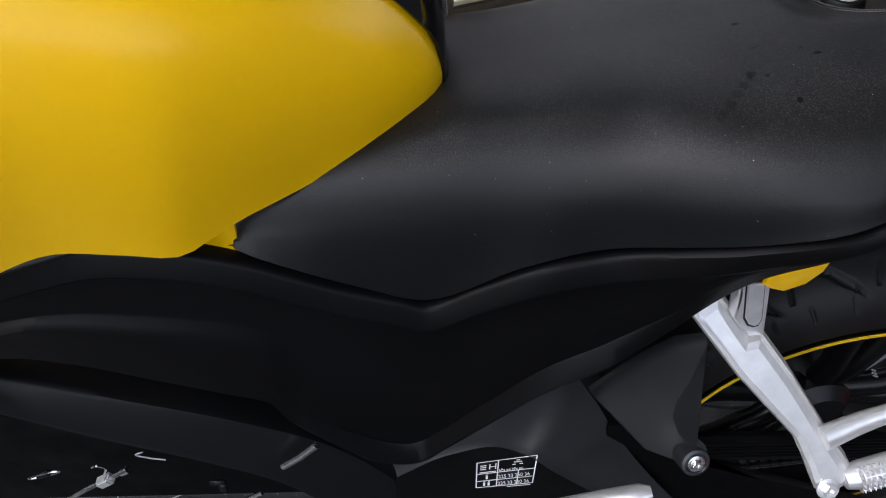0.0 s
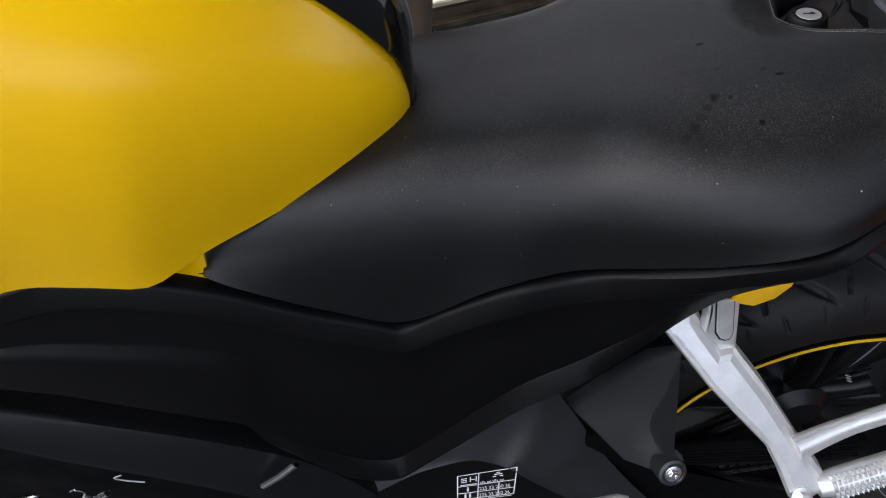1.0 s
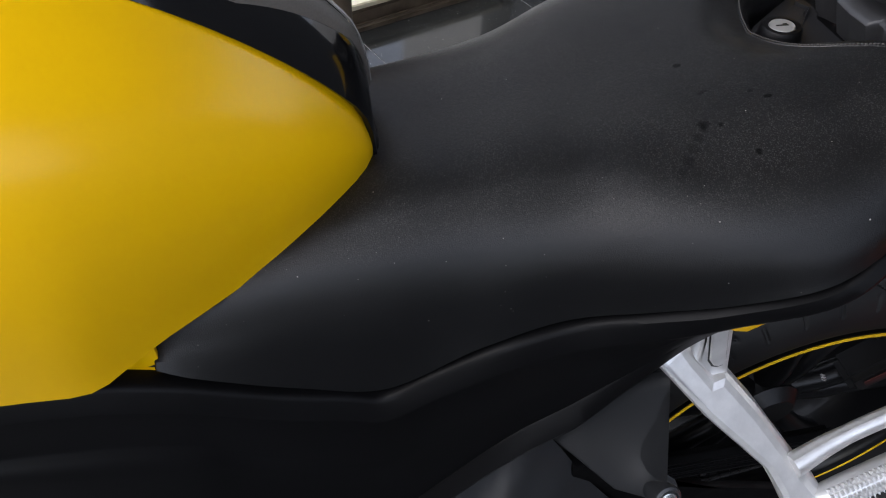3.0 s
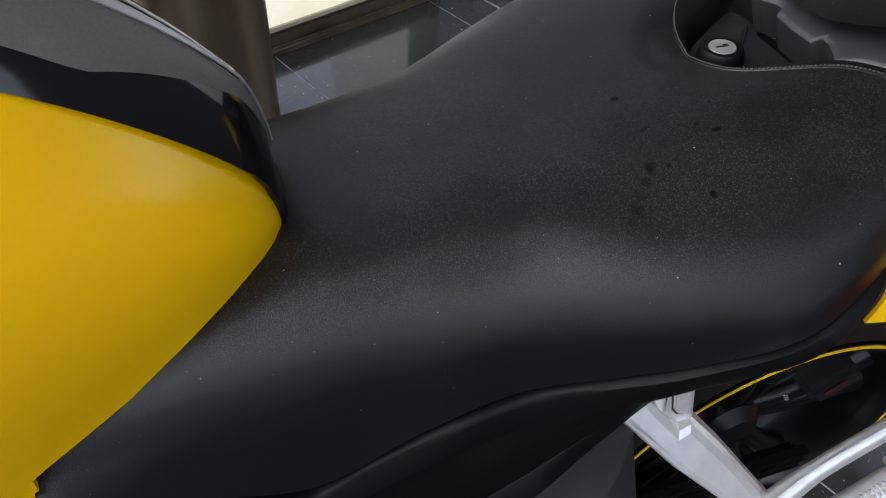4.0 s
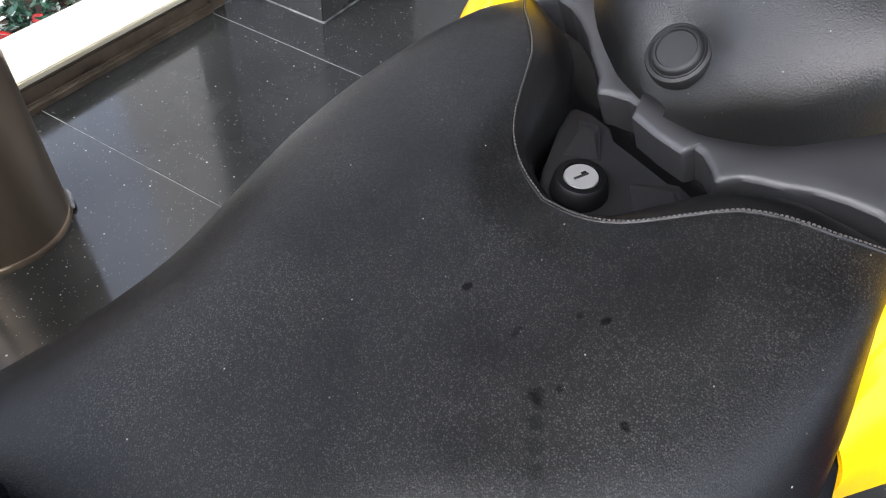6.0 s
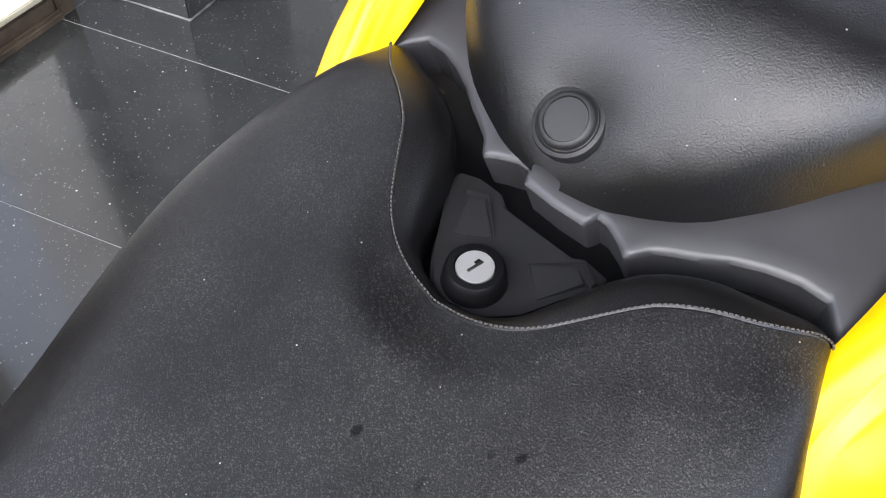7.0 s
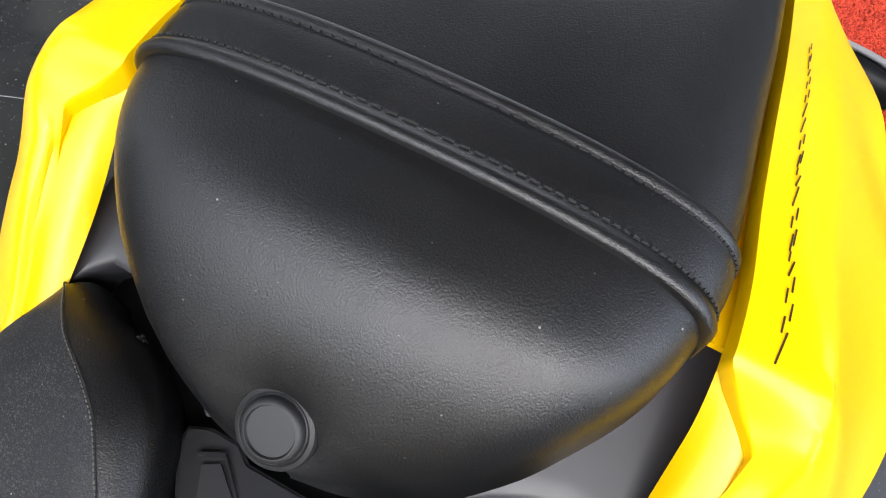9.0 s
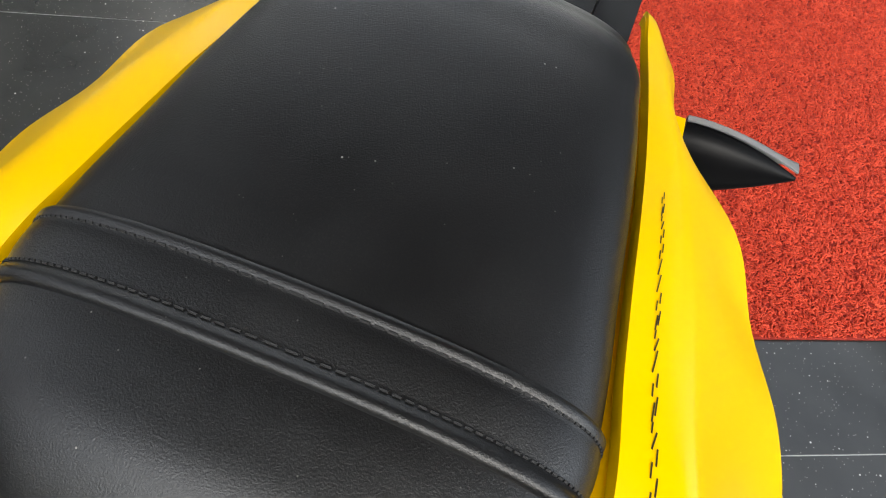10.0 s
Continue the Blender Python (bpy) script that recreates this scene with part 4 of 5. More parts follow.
# Rear wheel.
AXLE = Matrix.Translation((0.205, 0, 0.315)) @ pose(0, 0, 0, 90, 0, 0)
wheel = part("rear_wheel", lathe([(0.0, -0.055), (0.030, -0.055), (0.045, -0.04), (0.038, -0.02), (0.038, 0.02), (0.045, 0.04), (0.03, 0.055), (0.0, 0.055)], AXLE, 32), DARKMETAL, bike, "rear wheel with gloss black cast spokes")


def groove(t, s):
    """Depth of the tread pattern at turn t (radians) and place s across the tread (-1 to 1)."""
    deep = 0.0
    side = 1 if s < 0 else -1
    a = abs(s)
    u = (t * side / 0.30 + 0.5 * (s > 0)) % 1.0
    if 0.14 < a < 0.80:
        # a long slanted groove, tapering to its ends
        w = abs((u - 1.25 * (a - 0.5) + 0.5) % 1.0 - 0.5)
        half = 0.095 * min(1.0, (0.80 - a) / 0.2, (a - 0.14) / 0.08)
        deep = 0.0045 * max(0.0, min(1.0, (half - w) / 0.045))
    if 0.42 < a < 0.66:
        w = abs((u + 0.25 * (a - 0.5)) % 1.0 - 0.5)
        deep = max(deep, 0.003 * max(0.0, min(1.0, (0.040 - w) / 0.03)))
    if 0.74 < a < 0.92:
        w = abs((u * 2 + 0.2) % 1.0 - 0.5)
        deep = max(deep, 0.002 * max(0.0, min(1.0, (0.05 - w) / 0.02)))
    return deep


TYRE_S = spline([(0.219, -0.072), (0.224, -0.081), (0.245, -0.087), (0.272, -0.084), (0.293, -0.070), (0.307, -0.044), (0.315, 0.0), (0.307, 0.044), (0.293, 0.070), (0.272, 0.084), (0.245, 0.087), (0.224, 0.081), (0.219, 0.072)], 110)
tyre = []
for t in np.linspace(0, 2 * math.pi, 901)[:-1]:
    row = []
    for k, (r, h) in enumerate(TYRE_S):
        s = (k / 109 * 2 - 1) / 0.72
        d = groove(t, s) if abs(s) < 1 else 0.0
        row.append(((r - d) * math.cos(t), (r - d) * math.sin(t), h - d * 0.5 * (1 if h > 0 else -1) * (abs(h) > 0.05)))
    tyre.append(row)
tyre.append(tyre[0])
bm = sheet(np.array(tyre))
bmesh.ops.recalc_face_normals(bm, faces=bm.faces)
bm.transform(AXLE)
part("tyre", bm, TYRE, wheel, "dark rubber tyre with wide slanted grooves")
part("rim", lathe([(0.223, -0.078), (0.224, -0.086), (0.216, -0.0865), (0.208, -0.082), (0.198, -0.066), (0.194, 0.0), (0.198, 0.066), (0.208, 0.082), (0.216, 0.0865), (0.224, 0.086), (0.223, 0.078), (0.2, 0.0)], AXLE, 128), RIMBLACK, wheel, "gloss black cast rim")
for s in (-1, 1):
    part("rim_stripe", lathe([(0.2225, s * 0.0864), (0.2225, s * 0.0874), (0.2185, s * 0.0876), (0.2185, s * 0.0860)], AXLE, 160), YELLOWTAPE, wheel, "thin yellow rim stripe")
for k in range(10):
    a = 2 * math.pi * (k // 2) / 5 + 0.25 + (0.16 if k % 2 else -0.16)
    bm = tube([(r * math.cos(a * 1.0 + t), r * math.sin(a * 1.0 + t), h) for r, t, h in ((0.035, 0, 0.02), (0.08, 0.0, 0.028), (0.14, 0.02, 0.03), (0.2, 0.05, 0.03))], [0.018, 0.017, 0.018, 0.024], 10)
    bm.transform(AXLE)
    part("spoke", bm, RIMBLACK, wheel)
part("brake_disc", lathe([(0.075, -0.062), (0.118, -0.062), (0.118, -0.067), (0.075, -0.067), (0.075, -0.062)], AXLE, 96), DARKMETAL, wheel, "dark brake disc")
caliper = box((-0.035, -0.022, -0.025), (0.035, 0.022, 0.025), 0.008, 2)
caliper.transform(Matrix.Translation((0.325, -0.040, 0.385)) @ pose(0, 0, 0, 0, -40, 0))
caliper = part("brake_caliper", caliper, DARKMETAL, bike, "dark brake caliper with a red mark")
mark = box((-0.016, -0.0015, -0.005), (0.016, 0.0, 0.005))
mark.transform(Matrix.Translation((0.322, -0.0635, 0.388)) @ pose(0, 0, 0, 0, -40, 0))
part("mark", mark, DARKRED, caliper)
for k in range(3):
    m = box((-0.004, -0.001, -0.0012), (0.004, 0.0, 0.0012))
    m.transform(Matrix.Translation((0.190 + 0.004 * k, -0.0855, 0.462 - 0.006 * k)) @ pose(0, 0, 0, 0, 30, 0))
    part("sticker_bar", m, GREYPAINT, wheel)

# Pillion footrest hanger: a leaning bar, an ear with a slot, a loop and the toothed peg.
def lean_y(x, z):
    return -0.150 - 0.74 * (0.62 - z)


hanger = part("footrest_hanger", plate([(-0.0997, 0.6332), (-0.0935, 0.6375), (-0.0733, 0.6480), (-0.0588, 0.6345), (-0.0394, 0.6139), (-0.0272, 0.6161), (0.0054, 0.584), (0.0462, 0.5371), (0.06, 0.5222), (0.0762, 0.5059), (0.0728, 0.4936), (0.0573, 0.4857), (0.0406, 0.4881), (0.0272, 0.5118), (0.0129, 0.5328), (-0.0476, 0.5823)],
                                        lean_y, 0.024, 0.0085), ALU, bike, "bare cast aluminium footrest hanger", smooth=False)
EAR = [(-0.0736, 0.6881), (-0.0691, 0.6724), (-0.0633, 0.6391), (-0.0322, 0.6017), (-0.0219, 0.6081), (-0.0427, 0.6781), (-0.0489, 0.6994)]
part("ear", plate(EAR, -0.147, 0.014, 0.003), ALU, hanger, smooth=False)
SLOT = np.array([(-0.0714, 0.6958), (-0.0541, 0.6398), (-0.0466, 0.6293), (-0.04, 0.6265), (-0.0353, 0.6291), (-0.0354, 0.6387), (-0.0535, 0.6957)])
core = np.array((-0.0505, 0.660))
# Flat dark plate that paints the shade of the gap round the insert.
part("painted_slot_gap", plate(SLOT, -0.1476, 0.003, 0.0008), DARKMETAL, hanger)
part("slot_insert", plate(core + (SLOT - core) * 0.85, -0.1500, 0.004, 0.0016), ALU, hanger, "bright slot insert", smooth=False)
# yellow tongue of the tail panel that shows below the side cover
part("lower_tip", plate([(-0.056, 0.690), (-0.046, 0.684), (-0.033, 0.6805), (-0.017, 0.690), (-0.008, 0.706), (-0.006, 0.735), (-0.050, 0.735)], -0.150, 0.012, 0.002), YELLOW, bike, "yellow lower tip of the tail panel")
loop = spline([(0.040, -0.212, 0.535), (0.075, -0.204, 0.550), (0.14, -0.196, 0.575), (0.205, -0.190, 0.592), (0.250, -0.187, 0.588), (0.268, -0.187, 0.562), (0.250, -0.190, 0.538), (0.19, -0.205, 0.525)], 60)
part("loop", tube(loop, np.interp(np.arange(60), [0, 10, 50, 59], [0.012, 0.009, 0.009, 0.006]), 12, 1.3), ALU, hanger)
peg_a, peg_b = Vector((0.068, -0.236, 0.498)), Vector((0.19, -0.222, 0.540))
peg = part("peg", tube([peg_a.lerp(peg_b, u) for u in np.linspace(0, 1, 10)], [0.010, 0.014, 0.0145, 0.0145, 0.0145, 0.0145, 0.0145, 0.0145, 0.014, 0.008], 14), ALU, hanger, "toothed aluminium footpeg")
teeth = bmesh.new()
axis = (peg_b - peg_a).normalized()
side = axis.cross(Vector((0, 0, 1))).normalized()
up = side.cross(axis)
for r in range(7):
    ang = radians(-60 + 25 * r)
    out = side * math.cos(ang) + up * math.sin(ang)
    tang = axis.cross(out)
    for k in range(22):
        c = peg_a.lerp(peg_b, 0.10 + 0.038 * k) + out * 0.0135
        base = [teeth.verts.new(c + axis * (0.0021 * a) + tang * (0.0030 * b)) for a, b in ((-1, -1), (1, -1), (1, 1), (-1, 1))]
        tip = teeth.verts.new(c + out * 0.0042)
        for q in range(4):
            teeth.faces.new((base[q], base[(q + 1) % 4], tip))
bmesh.ops.recalc_face_normals(teeth, faces=teeth.faces)
tagged(part("peg_grip", teeth, ALU, hanger, smooth=False), kind="stuff")


def hexbolt(at, out, r):
    m = Matrix.Translation(at) @ Vector(out).to_track_quat('Z', 'Y').to_matrix().to_4x4()
    return joined(lathe([(0.0, 0.0), (r * 1.5, 0.0), (r * 1.5, r * 0.25), (r * 1.2, r * 0.35), (0.0, r * 0.35)], m, 24), lathe([(r, r * 0.3), (r, r * 0.9), (r * 0.85, r * 1.05), (r * 0.4, r * 1.05), (r * 0.35, r * 0.7), (0.0, r * 0.7)], m, 6))


part("bolt", hexbolt((0.050, -0.243, 0.494), (0.0, -0.8, 0.6), 0.0075), ALU, hanger, "steel hexagon bolt")

# Swingarm pivot cover with its crest, and the decal.
CREST = [(-0.37, 0.345), (-0.317, 0.392), (-0.297, 0.402), (-0.26, 0.413), (-0.225, 0.397), (-0.178, 0.348), (-0.098, 0.267), (-0.03, 0.18)]
crest = spline([(x, -0.137, z) for x, z in CREST], 40)
inner = spline([(-0.4, -0.094, 0.44), (-0.33, -0.094, 0.475), (-0.26, -0.094, 0.505), (-0.195, -0.094, 0.5), (-0.152, -0.098, 0.447), (-0.103, -0.112, 0.369), (-0.053, -0.122, 0.299), (0.001, -0.13, 0.231)], 40)
foot = crest.copy()
foot[:, 2] = crest[:, 2] - 0.17
slope = [[i + (c - i) * f + np.array((0, -0.004 * math.sin(math.pi * f), 0)) for f in np.linspace(0, 0.94, 8)] + [c + np.array((0, 0.001, -0.001)), c + np.array((0, -0.0015, -0.006)), c + np.array((0, 0.004, -0.009))] for i, c in zip(inner, crest)]
pivot = part("pivot_cover", sheet(np.array(slope), 0.004), MOULDED, bike, "satin black swingarm pivot cover with a sharp crest")
# Side face takes a blacker plastic, which puts its shade into the colour.
part("shaded_face", sheet(np.array([[c + (f0 - c) * f + np.array((0, -0.0008, -0.004)) for f in np.linspace(0, 1, 6)] for c, f0 in zip(crest, foot)]), 0.003), PLASTIC, pivot, "face that carries the pressure decal, blacker plastic for its shade")
decal = new("decal")
decal.parent = bike


def on_decal(u, v):
    """Place on the pressure decal: u along it, v up it, from 0 to 1."""
    x = -0.2755 + 0.0690 * u + 0.004 * (1 - v)
    z = 0.3665 + 0.0165 * u - 0.064 * (1 - v) - 0.006 * u * (1 - v)
    return Vector((x, -0.1440, z))


def strip(p, q, w):
    a, b = on_decal(*p), on_decal(*q)
    d = (b - a).normalized()
    n = Vector((-d.z, 0, d.x)) * w / 2
    bm = bmesh.new()
    v = [bm.verts.new(c) for c in (a - n, b - n, b + n, a + n)]
    bm.faces.new(v)
    bm.normal_update()
    bmesh.ops.solidify(bm, geom=bm.faces[:], thickness=0.0002)
    return bm


decal_lines = [strip(p, q, 0.0014) for p, q in (((0, 1), (1, 1)), ((0, 0), (1, 0)), ((0, 0), (0, 1)), ((1, 0), (1, 1)), ((0.36, 0), (0.36, 1)), ((0, 0.55), (1, 0.55)), ((0, 0.26), (1, 0.26)), ((0.72, 0), (0.72, 0.55)))]
for u, v in ((0.18, 0.40), (0.14, 0.13), (0.22, 0.13)):
    decal_lines.append(strip((u, v - 0.08), (u, v + 0.05), 0.0026))
    decal_lines.append(strip((u, v + 0.07), (u, v + 0.10), 0.0020))
for u0, u1, v in ((0.06, 0.16, 0.72), (0.06, 0.16, 0.79), (0.06, 0.16, 0.86), (0.05, 0.33, 0.60), (0.6, 0.66, 0.78), (0.72, 0.78, 0.78), (0.62, 0.76, 0.86), (0.66, 0.72, 0.92)):
    decal_lines.append(strip((u0, v), (u1, v), 0.0018))
decal_lines += [strip((0.22, 0.70), (0.22, 0.90), 0.0014), strip((0.32, 0.70), (0.32, 0.90), 0.0014), strip((0.22, 0.79), (0.32, 0.79), 0.0012)]
decal_lines.append(strip((0.55, -0.06), (0.97, -0.06), 0.0012))
for bm in decal_lines:
    part("printed_line", bm, WHITE, decal, smooth=False)


def words(text, u, v, size):
    c = bpy.data.curves.new("print", 'FONT')
    c.body, c.size, c.extrude = text, size, 0.00005
    c.materials.append(WHITE)
    ob = new("print", c)
    ob.parent = decal
    a, b, up_ = on_decal(u, v), on_decal(u + 0.2, v), on_decal(u, v + 0.3)
    ax = (b - a).normalized()
    az = Vector((0, -1, 0))
    ay = az.cross(ax)
    m = Matrix((ax, ay, az)).transposed().to_4x4()
    ob.matrix_basis = Matrix.Translation(a + az * 0.0004) @ m @ Matrix.Diagonal((0.8, 1.5, 1, 1))


for v in (0.32, 0.05):
    words("225 33 250 36", 0.385, v, 0.0082)
words("kPa psi kPa psi", 0.39, 0.585, 0.0062)

GUARD = [(-0.1465, 0.4384), (-0.1226, 0.486), (-0.1014, 0.5256), (-0.0822, 0.5573), (-0.0604, 0.5783), (-0.0575, 0.5566), (-0.0600, 0.5278), (-0.0677, 0.4913), (-0.0675, 0.4741), (-0.0619, 0.4637), (-0.0469, 0.4583), (-0.0389, 0.4562), (-0.039, 0.442), (-0.0491, 0.4257), (-0.0616, 0.4213), (-0.0889, 0.411), (-0.1142, 0.4223)]
def guard_y(x, z):
    return -0.3675 - 0.859 * x + 0.325 * z
part("heel_guard", plate(GUARD, guard_y, 0.012, 0.006), MOULDED, bike, "matt black heel guard with one steel bolt")
face_out = Matrix.Translation((-0.0515, -0.188, 0.446)) @ Vector((0.05, -0.85, 0.5)).to_track_quat('Z', 'Y').to_matrix().to_4x4()
part("boss", lathe([(0.016, -0.020), (0.0165, 0.0), (0.0155, 0.003), (0.0125, 0.0042), (0.0115, 0.0034), (0.0108, 0.0022), (0.0, 0.0022)], face_out, 36), MOULDED, bike, "round black boss for the guard's bolt")
part("bolt", hexbolt((-0.0513, -0.1905, 0.4472), (0.05, -0.85, 0.5), 0.0062), STEEL, bike, "steel hexagon bolt")

# Frame rail, engine, cables.
rail_up = spline([(-1.0, -0.135, 0.63), (-0.768, -0.135, 0.547), (-0.656, -0.135, 0.501), (-0.535, -0.135, 0.450), (-0.459, -0.135, 0.407), (-0.376, -0.135, 0.312), (-0.33, -0.135, 0.212)], 60)
rail_low = spline([(-1.0, -0.152, 0.60), (-0.771, -0.152, 0.522), (-0.674, -0.152, 0.461), (-0.590, -0.152, 0.414), (-0.500, -0.152, 0.352), (-0.440, -0.152, 0.270), (-0.40, -0.152, 0.19)], 60)
rail = [[a + (0, 0.05, -0.01), a + (0, 0.006, 0.001), a + (0, 0.001, 0.0)] + [a + (b - a) * f for f in (0.06, 0.5, 0.94)] + [b + (0, 0.001, -0.004), b + (0, 0.006, -0.008), b + (0, 0.05, -0.012)] for a, b in zip(rail_up, rail_low)]
part("frame_rail", sheet(np.array(rail), 0.003), RAILBLACK, bike, "satin black frame rail with a broad flat face")
part("engine", box((-0.98, -0.11, 0.20), (-0.36, 0.11, 0.46), 0.03, 3), BLACKCAST, bike, "dark engine casing")
part("subframe", box((-0.50, -0.10, 0.50), (-0.16, 0.10, 0.68), 0.03, 3), PLASTIC, bike)
part("swingarm", box((-0.12, -0.110, 0.285), (0.26, -0.092, 0.345), 0.008, 2), PLASTIC, bike)
part("swingarm_side", plate([(-0.13, 0.20), (-0.12, 0.40), (-0.067, 0.385), (0.020, 0.305), (0.120, 0.256), (0.214, 0.213), (0.344, 0.149), (0.30, 0.12)], -0.118, 0.012, 0.004), BLACKCAST, bike, "black flank of the swingarm")
part("chain_guard", joined(*[box((-0.03, -0.118, 0.312 + 0.016 * k), (0.26, -0.104, 0.320 + 0.016 * k), 0.003, 2) for k in range(3)]), PLASTIC, bike, "black slatted chain guard")
# a silver cable with its connector, a bent wire, an oval fitting and a bright cable end on the engine's side
cable = part("cable", tube(spline([(-0.80, -0.150, 0.285), (-0.747, -0.155, 0.324), (-0.720, -0.156, 0.349), (-0.696, -0.156, 0.368), (-0.663, -0.156, 0.393)], 24), 0.0028, 8), STEEL, bike, "bright metal cable with a connector")
joint = box((-0.010, -0.006, -0.006), (0.010, 0.006, 0.006), 0.002, 2)
joint.transform(Matrix.Translation((-0.694, -0.157, 0.370)) @ pose(0, 0, 0, 0, -38, 0))
part("connector", joint, ALU, cable)
part("collar", tube([(-0.672, -0.156, 0.386), (-0.663, -0.156, 0.393)], 0.0045, 10), STEEL, cable)
part("wire", tube(spline([(-0.702, -0.154, 0.395), (-0.694, -0.157, 0.404), (-0.688, -0.156, 0.398), (-0.694, -0.154, 0.378)], 14), 0.0013, 6), STEEL, bike, "thin bent wire")
part("wire", tube(spline([(-0.640, -0.154, 0.427), (-0.649, -0.154, 0.421), (-0.640, -0.154, 0.4155), (-0.620, -0.154, 0.409)], 14), 0.0009, 6), ALU, bike, "thin bent wire")
ring = [(-0.758 + 0.019 * math.cos(a), -0.154 - 0.002 * math.sin(a), 0.380 + 0.0055 * math.sin(a) + 0.008 * math.cos(a)) for a in np.linspace(0, 2 * math.pi, 25)]
fitting = part("fitting", tube(ring, 0.0012, 6), STEEL, bike, "small oval metal fitting")
part("core", tube([(-0.766, -0.153, 0.376), (-0.752, -0.153, 0.383)], 0.0035, 8), DARKMETAL, fitting)
part("cable", tube([(-0.495, -0.158, 0.395), (-0.474, -0.159, 0.418), (-0.455, -0.157, 0.440)], 0.0034, 8, 1.3), STEEL, bike, "bright metal cable end")
part("cable", tube([(-0.550, -0.155, 0.307), (-0.527, -0.156, 0.329)], 0.0030, 8), STEEL, bike, "bright metal cable end")
part("bracket", joined(box((-0.585, -0.155, 0.345), (-0.566, -0.150, 0.354), 0.002, 1), box((-0.574, -0.158, 0.334), (-0.565, -0.150, 0.350), 0.002, 1)), DARKMETAL, bike, "dark metal bracket")
part("pedal_tip", tube(spline([(-0.20, -0.19, 0.335), (-0.13, -0.20, 0.388), (-0.090, -0.20, 0.402)], 12), [0.012] * 11 + [0.007], 12, 0.7), ALU, bike, "aluminium pedal tip")
for k in range(20):
    link_bm = joined(tube([(-0.004, 0, 0), (0.004, 0, 0)], 0.005, 8), box((-0.0075, -0.010, -0.0045), (0.0075, -0.008, 0.0045), 0.002, 1), box((-0.0075, 0.006, -0.0045), (0.0075, 0.008, 0.0045), 0.002, 1))
    link_bm.transform(Matrix.Translation((0.0 + 0.0135 * k, -0.100, 0.250 + 0.0027 * k)) @ pose(0, 0, 0, 0, -12, 0))
    part("chain_link", link_bm, DARKMETAL, bike)

# Dark slanted script along the wing's bevel: thin bars, larger towards the front.
def script_sign(x, wide, tall, kind):
    """One sign: strokes between places given in fractions of its width and height."""
    strokes = {0: [((0.0, 0.1), (0.7, 0.5)), ((0.25, 0.55), (0.95, 0.95))], 1: [((0.0, 0.0), (0.95, 0.75))], 2: [((0.0, 0.15), (0.6, 0.85)), ((0.5, 0.1), (0.9, 0.3))], 3: [((0.0, 0.1), (0.5, 0.25)), ((0.40, 0.75), (0.95, 0.95))]}[kind]
    bars = []
    for (a0, b0), (a1, b1) in strokes:
        end = [np.array((x + wide * a, 0.140 + tall * (b - 0.5))) for a, b in ((a0, b0), (a1, b1))]
        d = (end[1] - end[0]) * np.array((1, 0.11))
        side_ = np.array((-d[1], d[0])) / (np.linalg.norm(d) + 1e-9) * 0.00042 * np.array((1, 9))
        bm = bmesh.new()
        bm.faces.new([bm.verts.new(Vector(tail_panel(c, np.array([e]))[0]) + Vector((0, 0.0003, 0.0007))) for c, e in (end[0] - side_, end[1] - side_, end[1] + side_, end[0] + side_)])
        bars.append(bm)
    return joined(*bars)


at, k = 0.1540, 0
while at < 0.322:
    size = 1.0 - (at - 0.154) * 2.2
    part("script_sign", script_sign(at, 0.0140 * size, 0.034 * size, (1, 3, 3, 2, 0, 3, 1, 2, 0, 3, 1)[k % 11]), PRINT, wing_left, smooth=False)
    at += 0.0122 * size
    k += 1

# ---- red coil mat ----
mat_thing = thing("coil_mat", "red looped vinyl coil mat lying on the tiles", "mat", porch(0.45, 0.70))
backing = box((0.0, 0.0, 0.0), (1.95, 1.45, 0.0078), 0.002, 1)
backing.transform(PORCH)
part("backing", backing, SHADEDRED, mat_thing)


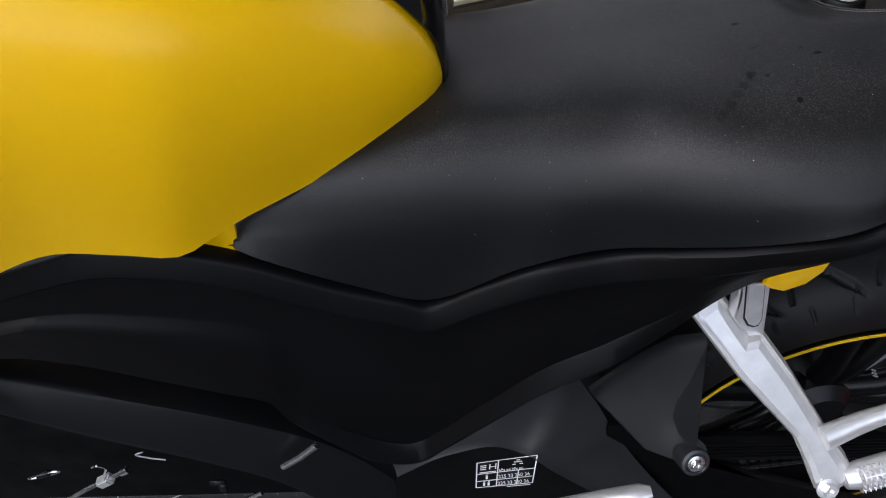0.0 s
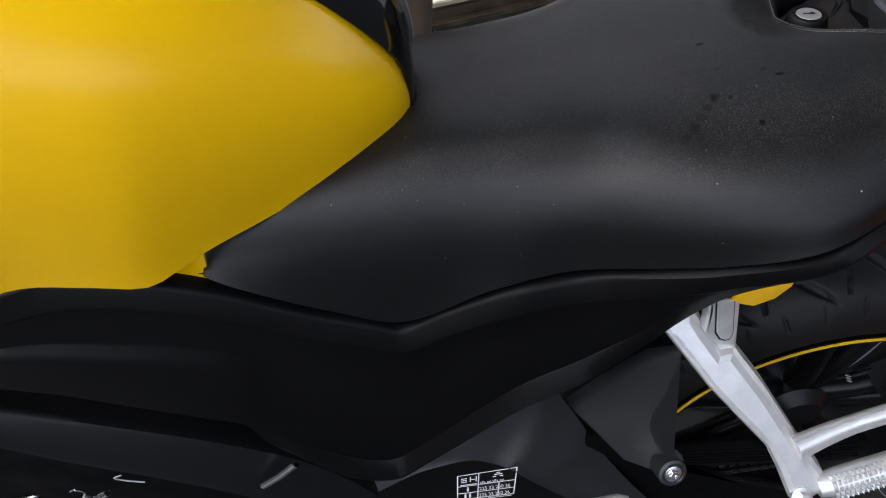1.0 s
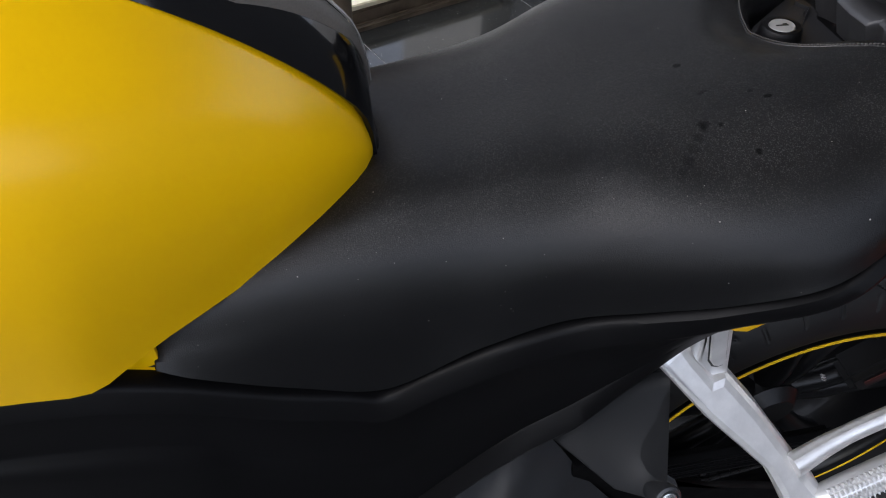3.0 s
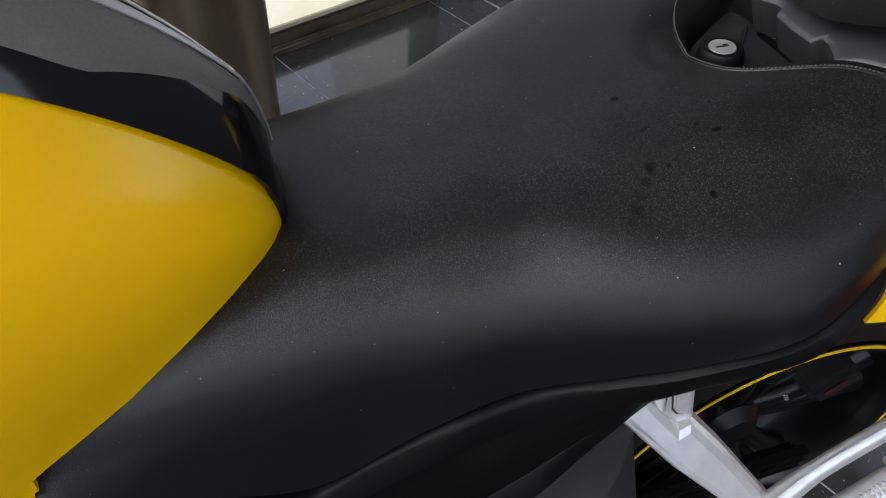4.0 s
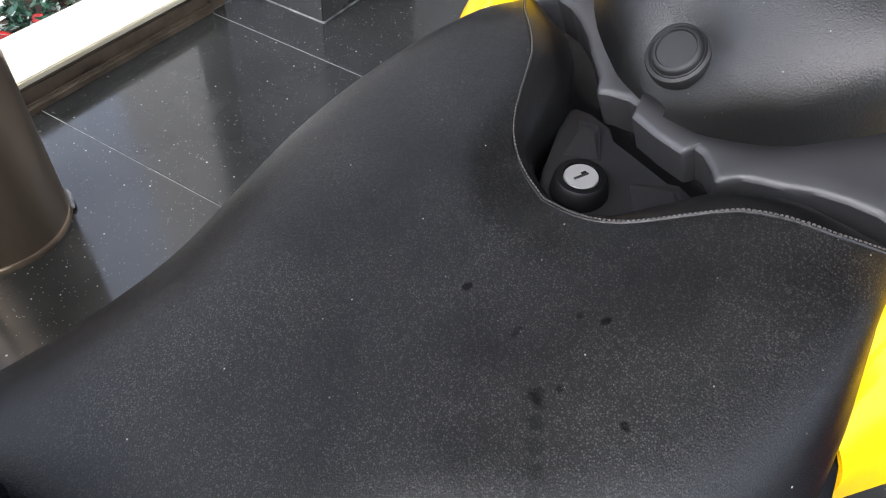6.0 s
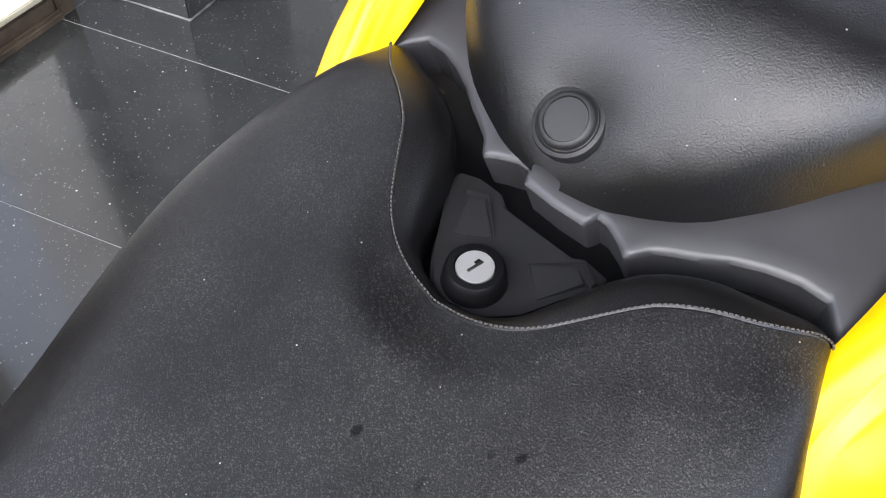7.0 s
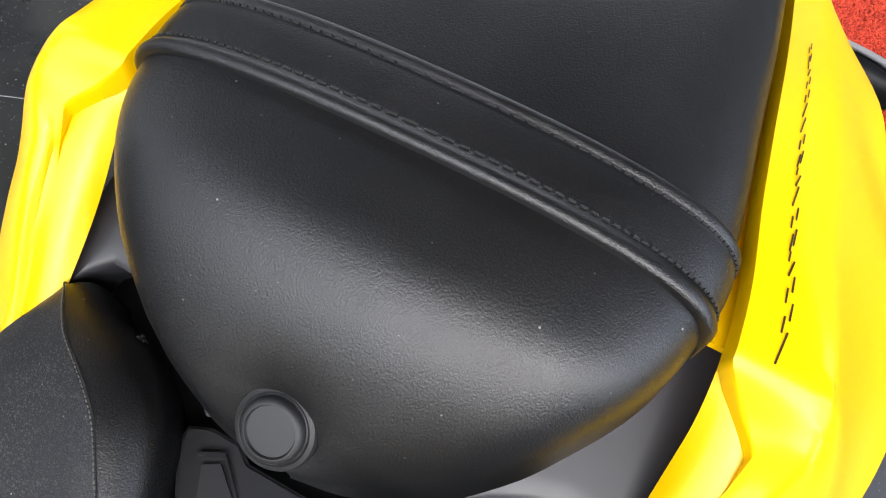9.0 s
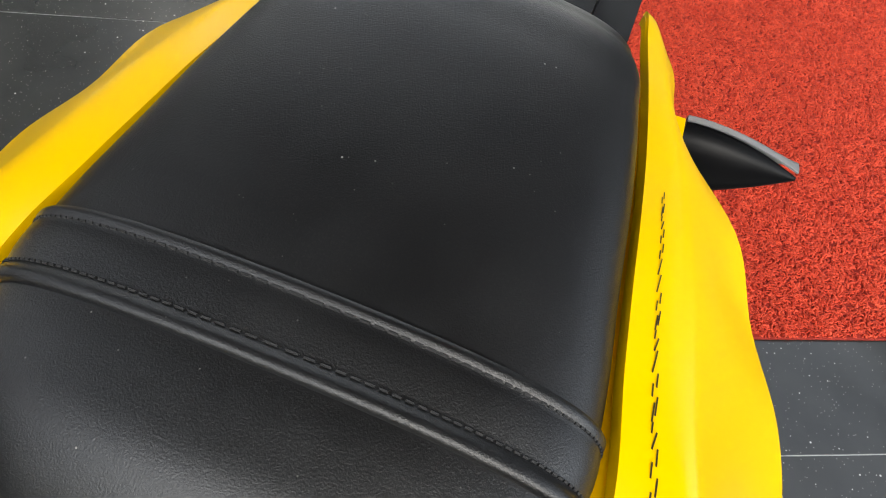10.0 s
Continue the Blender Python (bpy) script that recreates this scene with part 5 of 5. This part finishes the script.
def coils(count, seed, lo, hi):
    """Loose vinyl noodles: short curled rods, all in one mesh."""
    rng = np.random.default_rng(seed)
    segs, sides = 5, 4
    u = np.linspace(0, 1, segs)
    ca = np.c_[rng.uniform(lo[0], hi[0], count), rng.uniform(lo[1], hi[1], count)]
    ang, turn = rng.uniform(0, 2 * np.pi, count), rng.uniform(1.2, 4.2, count) * rng.choice((-1, 1), count)
    size, rise = rng.uniform(0.0055, 0.0105, count), rng.uniform(0.002, 0.007, count)
    phi = ang[:, None] + turn[:, None] * (u - 0.5)
    rad = (size / np.maximum(np.abs(turn), 1.0) * 1.6)[:, None]
    px = ca[:, :1] + rad * np.cos(phi) - rad * np.cos(ang)[:, None]
    py = ca[:, 1:] + rad * np.sin(phi) - rad * np.sin(ang)[:, None]
    px, py = np.clip(px, 0.003, 1.947), np.clip(py, 0.002, 1.448)
    pz = 0.005 + rng.uniform(0.0, 0.004, count)[:, None] + rise[:, None] * np.sin(np.pi * u)[None]
    c = np.stack([px, py, pz], -1)
    t = np.gradient(c, axis=1)
    t /= np.linalg.norm(t, axis=2, keepdims=True) + 1e-9
    side_ = np.cross(t, (0, 0, 1.0))
    side_ /= np.linalg.norm(side_, axis=2, keepdims=True) + 1e-9
    up2 = np.cross(side_, t)
    a = np.linspace(0, 2 * np.pi, sides, endpoint=False)
    r = 0.0020
    v = c[:, :, None] + r * (np.cos(a)[None, None, :, None] * side_[:, :, None] + np.sin(a)[None, None, :, None] * up2[:, :, None])
    v = v.reshape(-1, 3)
    q = []
    for i in range(segs - 1):
        for k in range(sides):
            k2 = (k + 1) % sides
            q.append((i * sides + k, i * sides + k2, (i + 1) * sides + k2, (i + 1) * sides + k))
    f = (np.array(q)[None] + (np.arange(count) * segs * sides)[:, None, None]).reshape(-1, 4)
    me = bpy.data.meshes.new("coil_pile")
    me.vertices.add(len(v))
    m3 = np.array(PORCH.to_3x3())
    me.vertices.foreach_set("co", (v @ m3.T).ravel())
    me.loops.add(f.size)
    me.loops.foreach_set("vertex_index", f.ravel())
    me.polygons.add(len(f))
    me.polygons.foreach_set("loop_start", np.arange(0, f.size, 4))
    me.polygons.foreach_set("use_smooth", np.ones(len(f), bool))
    me.update(calc_edges=True)
    me.materials.append(RED)
    ob = new("coil_pile", me)
    ob.parent = mat_thing
    return tagged(ob, kind="stuff")


coils(62000, 3, (0.22, 0.004), (1.5, 1.40))
coils(7000, 4, (1.5, 0.006), (1.942, 1.444))
coils(3000, 5, (0.008, 0.006), (0.22, 1.444))

# ---- floor tiles ----
tile_data = None
for r in range(-8, 8):
    for c in range(5):
        a0, c0 = -1.4885 + 1.2 * c, 0.445 + 0.6 * r
        if tile_data is None:
            bm = box((0.0012, 0.0012, -0.02), (1.1988, 0.5988, 0.0), 0.0006, 1)
            tile_data = bpy.data.meshes.new("tile")
            bm.to_mesh(tile_data)
            bm.free()
            tile_data.materials.append(GRANITE)
        t = new("tile", tile_data)
        t.matrix_basis = Matrix.Translation(porch(a0, c0)) @ PORCH
        t.parent = floor
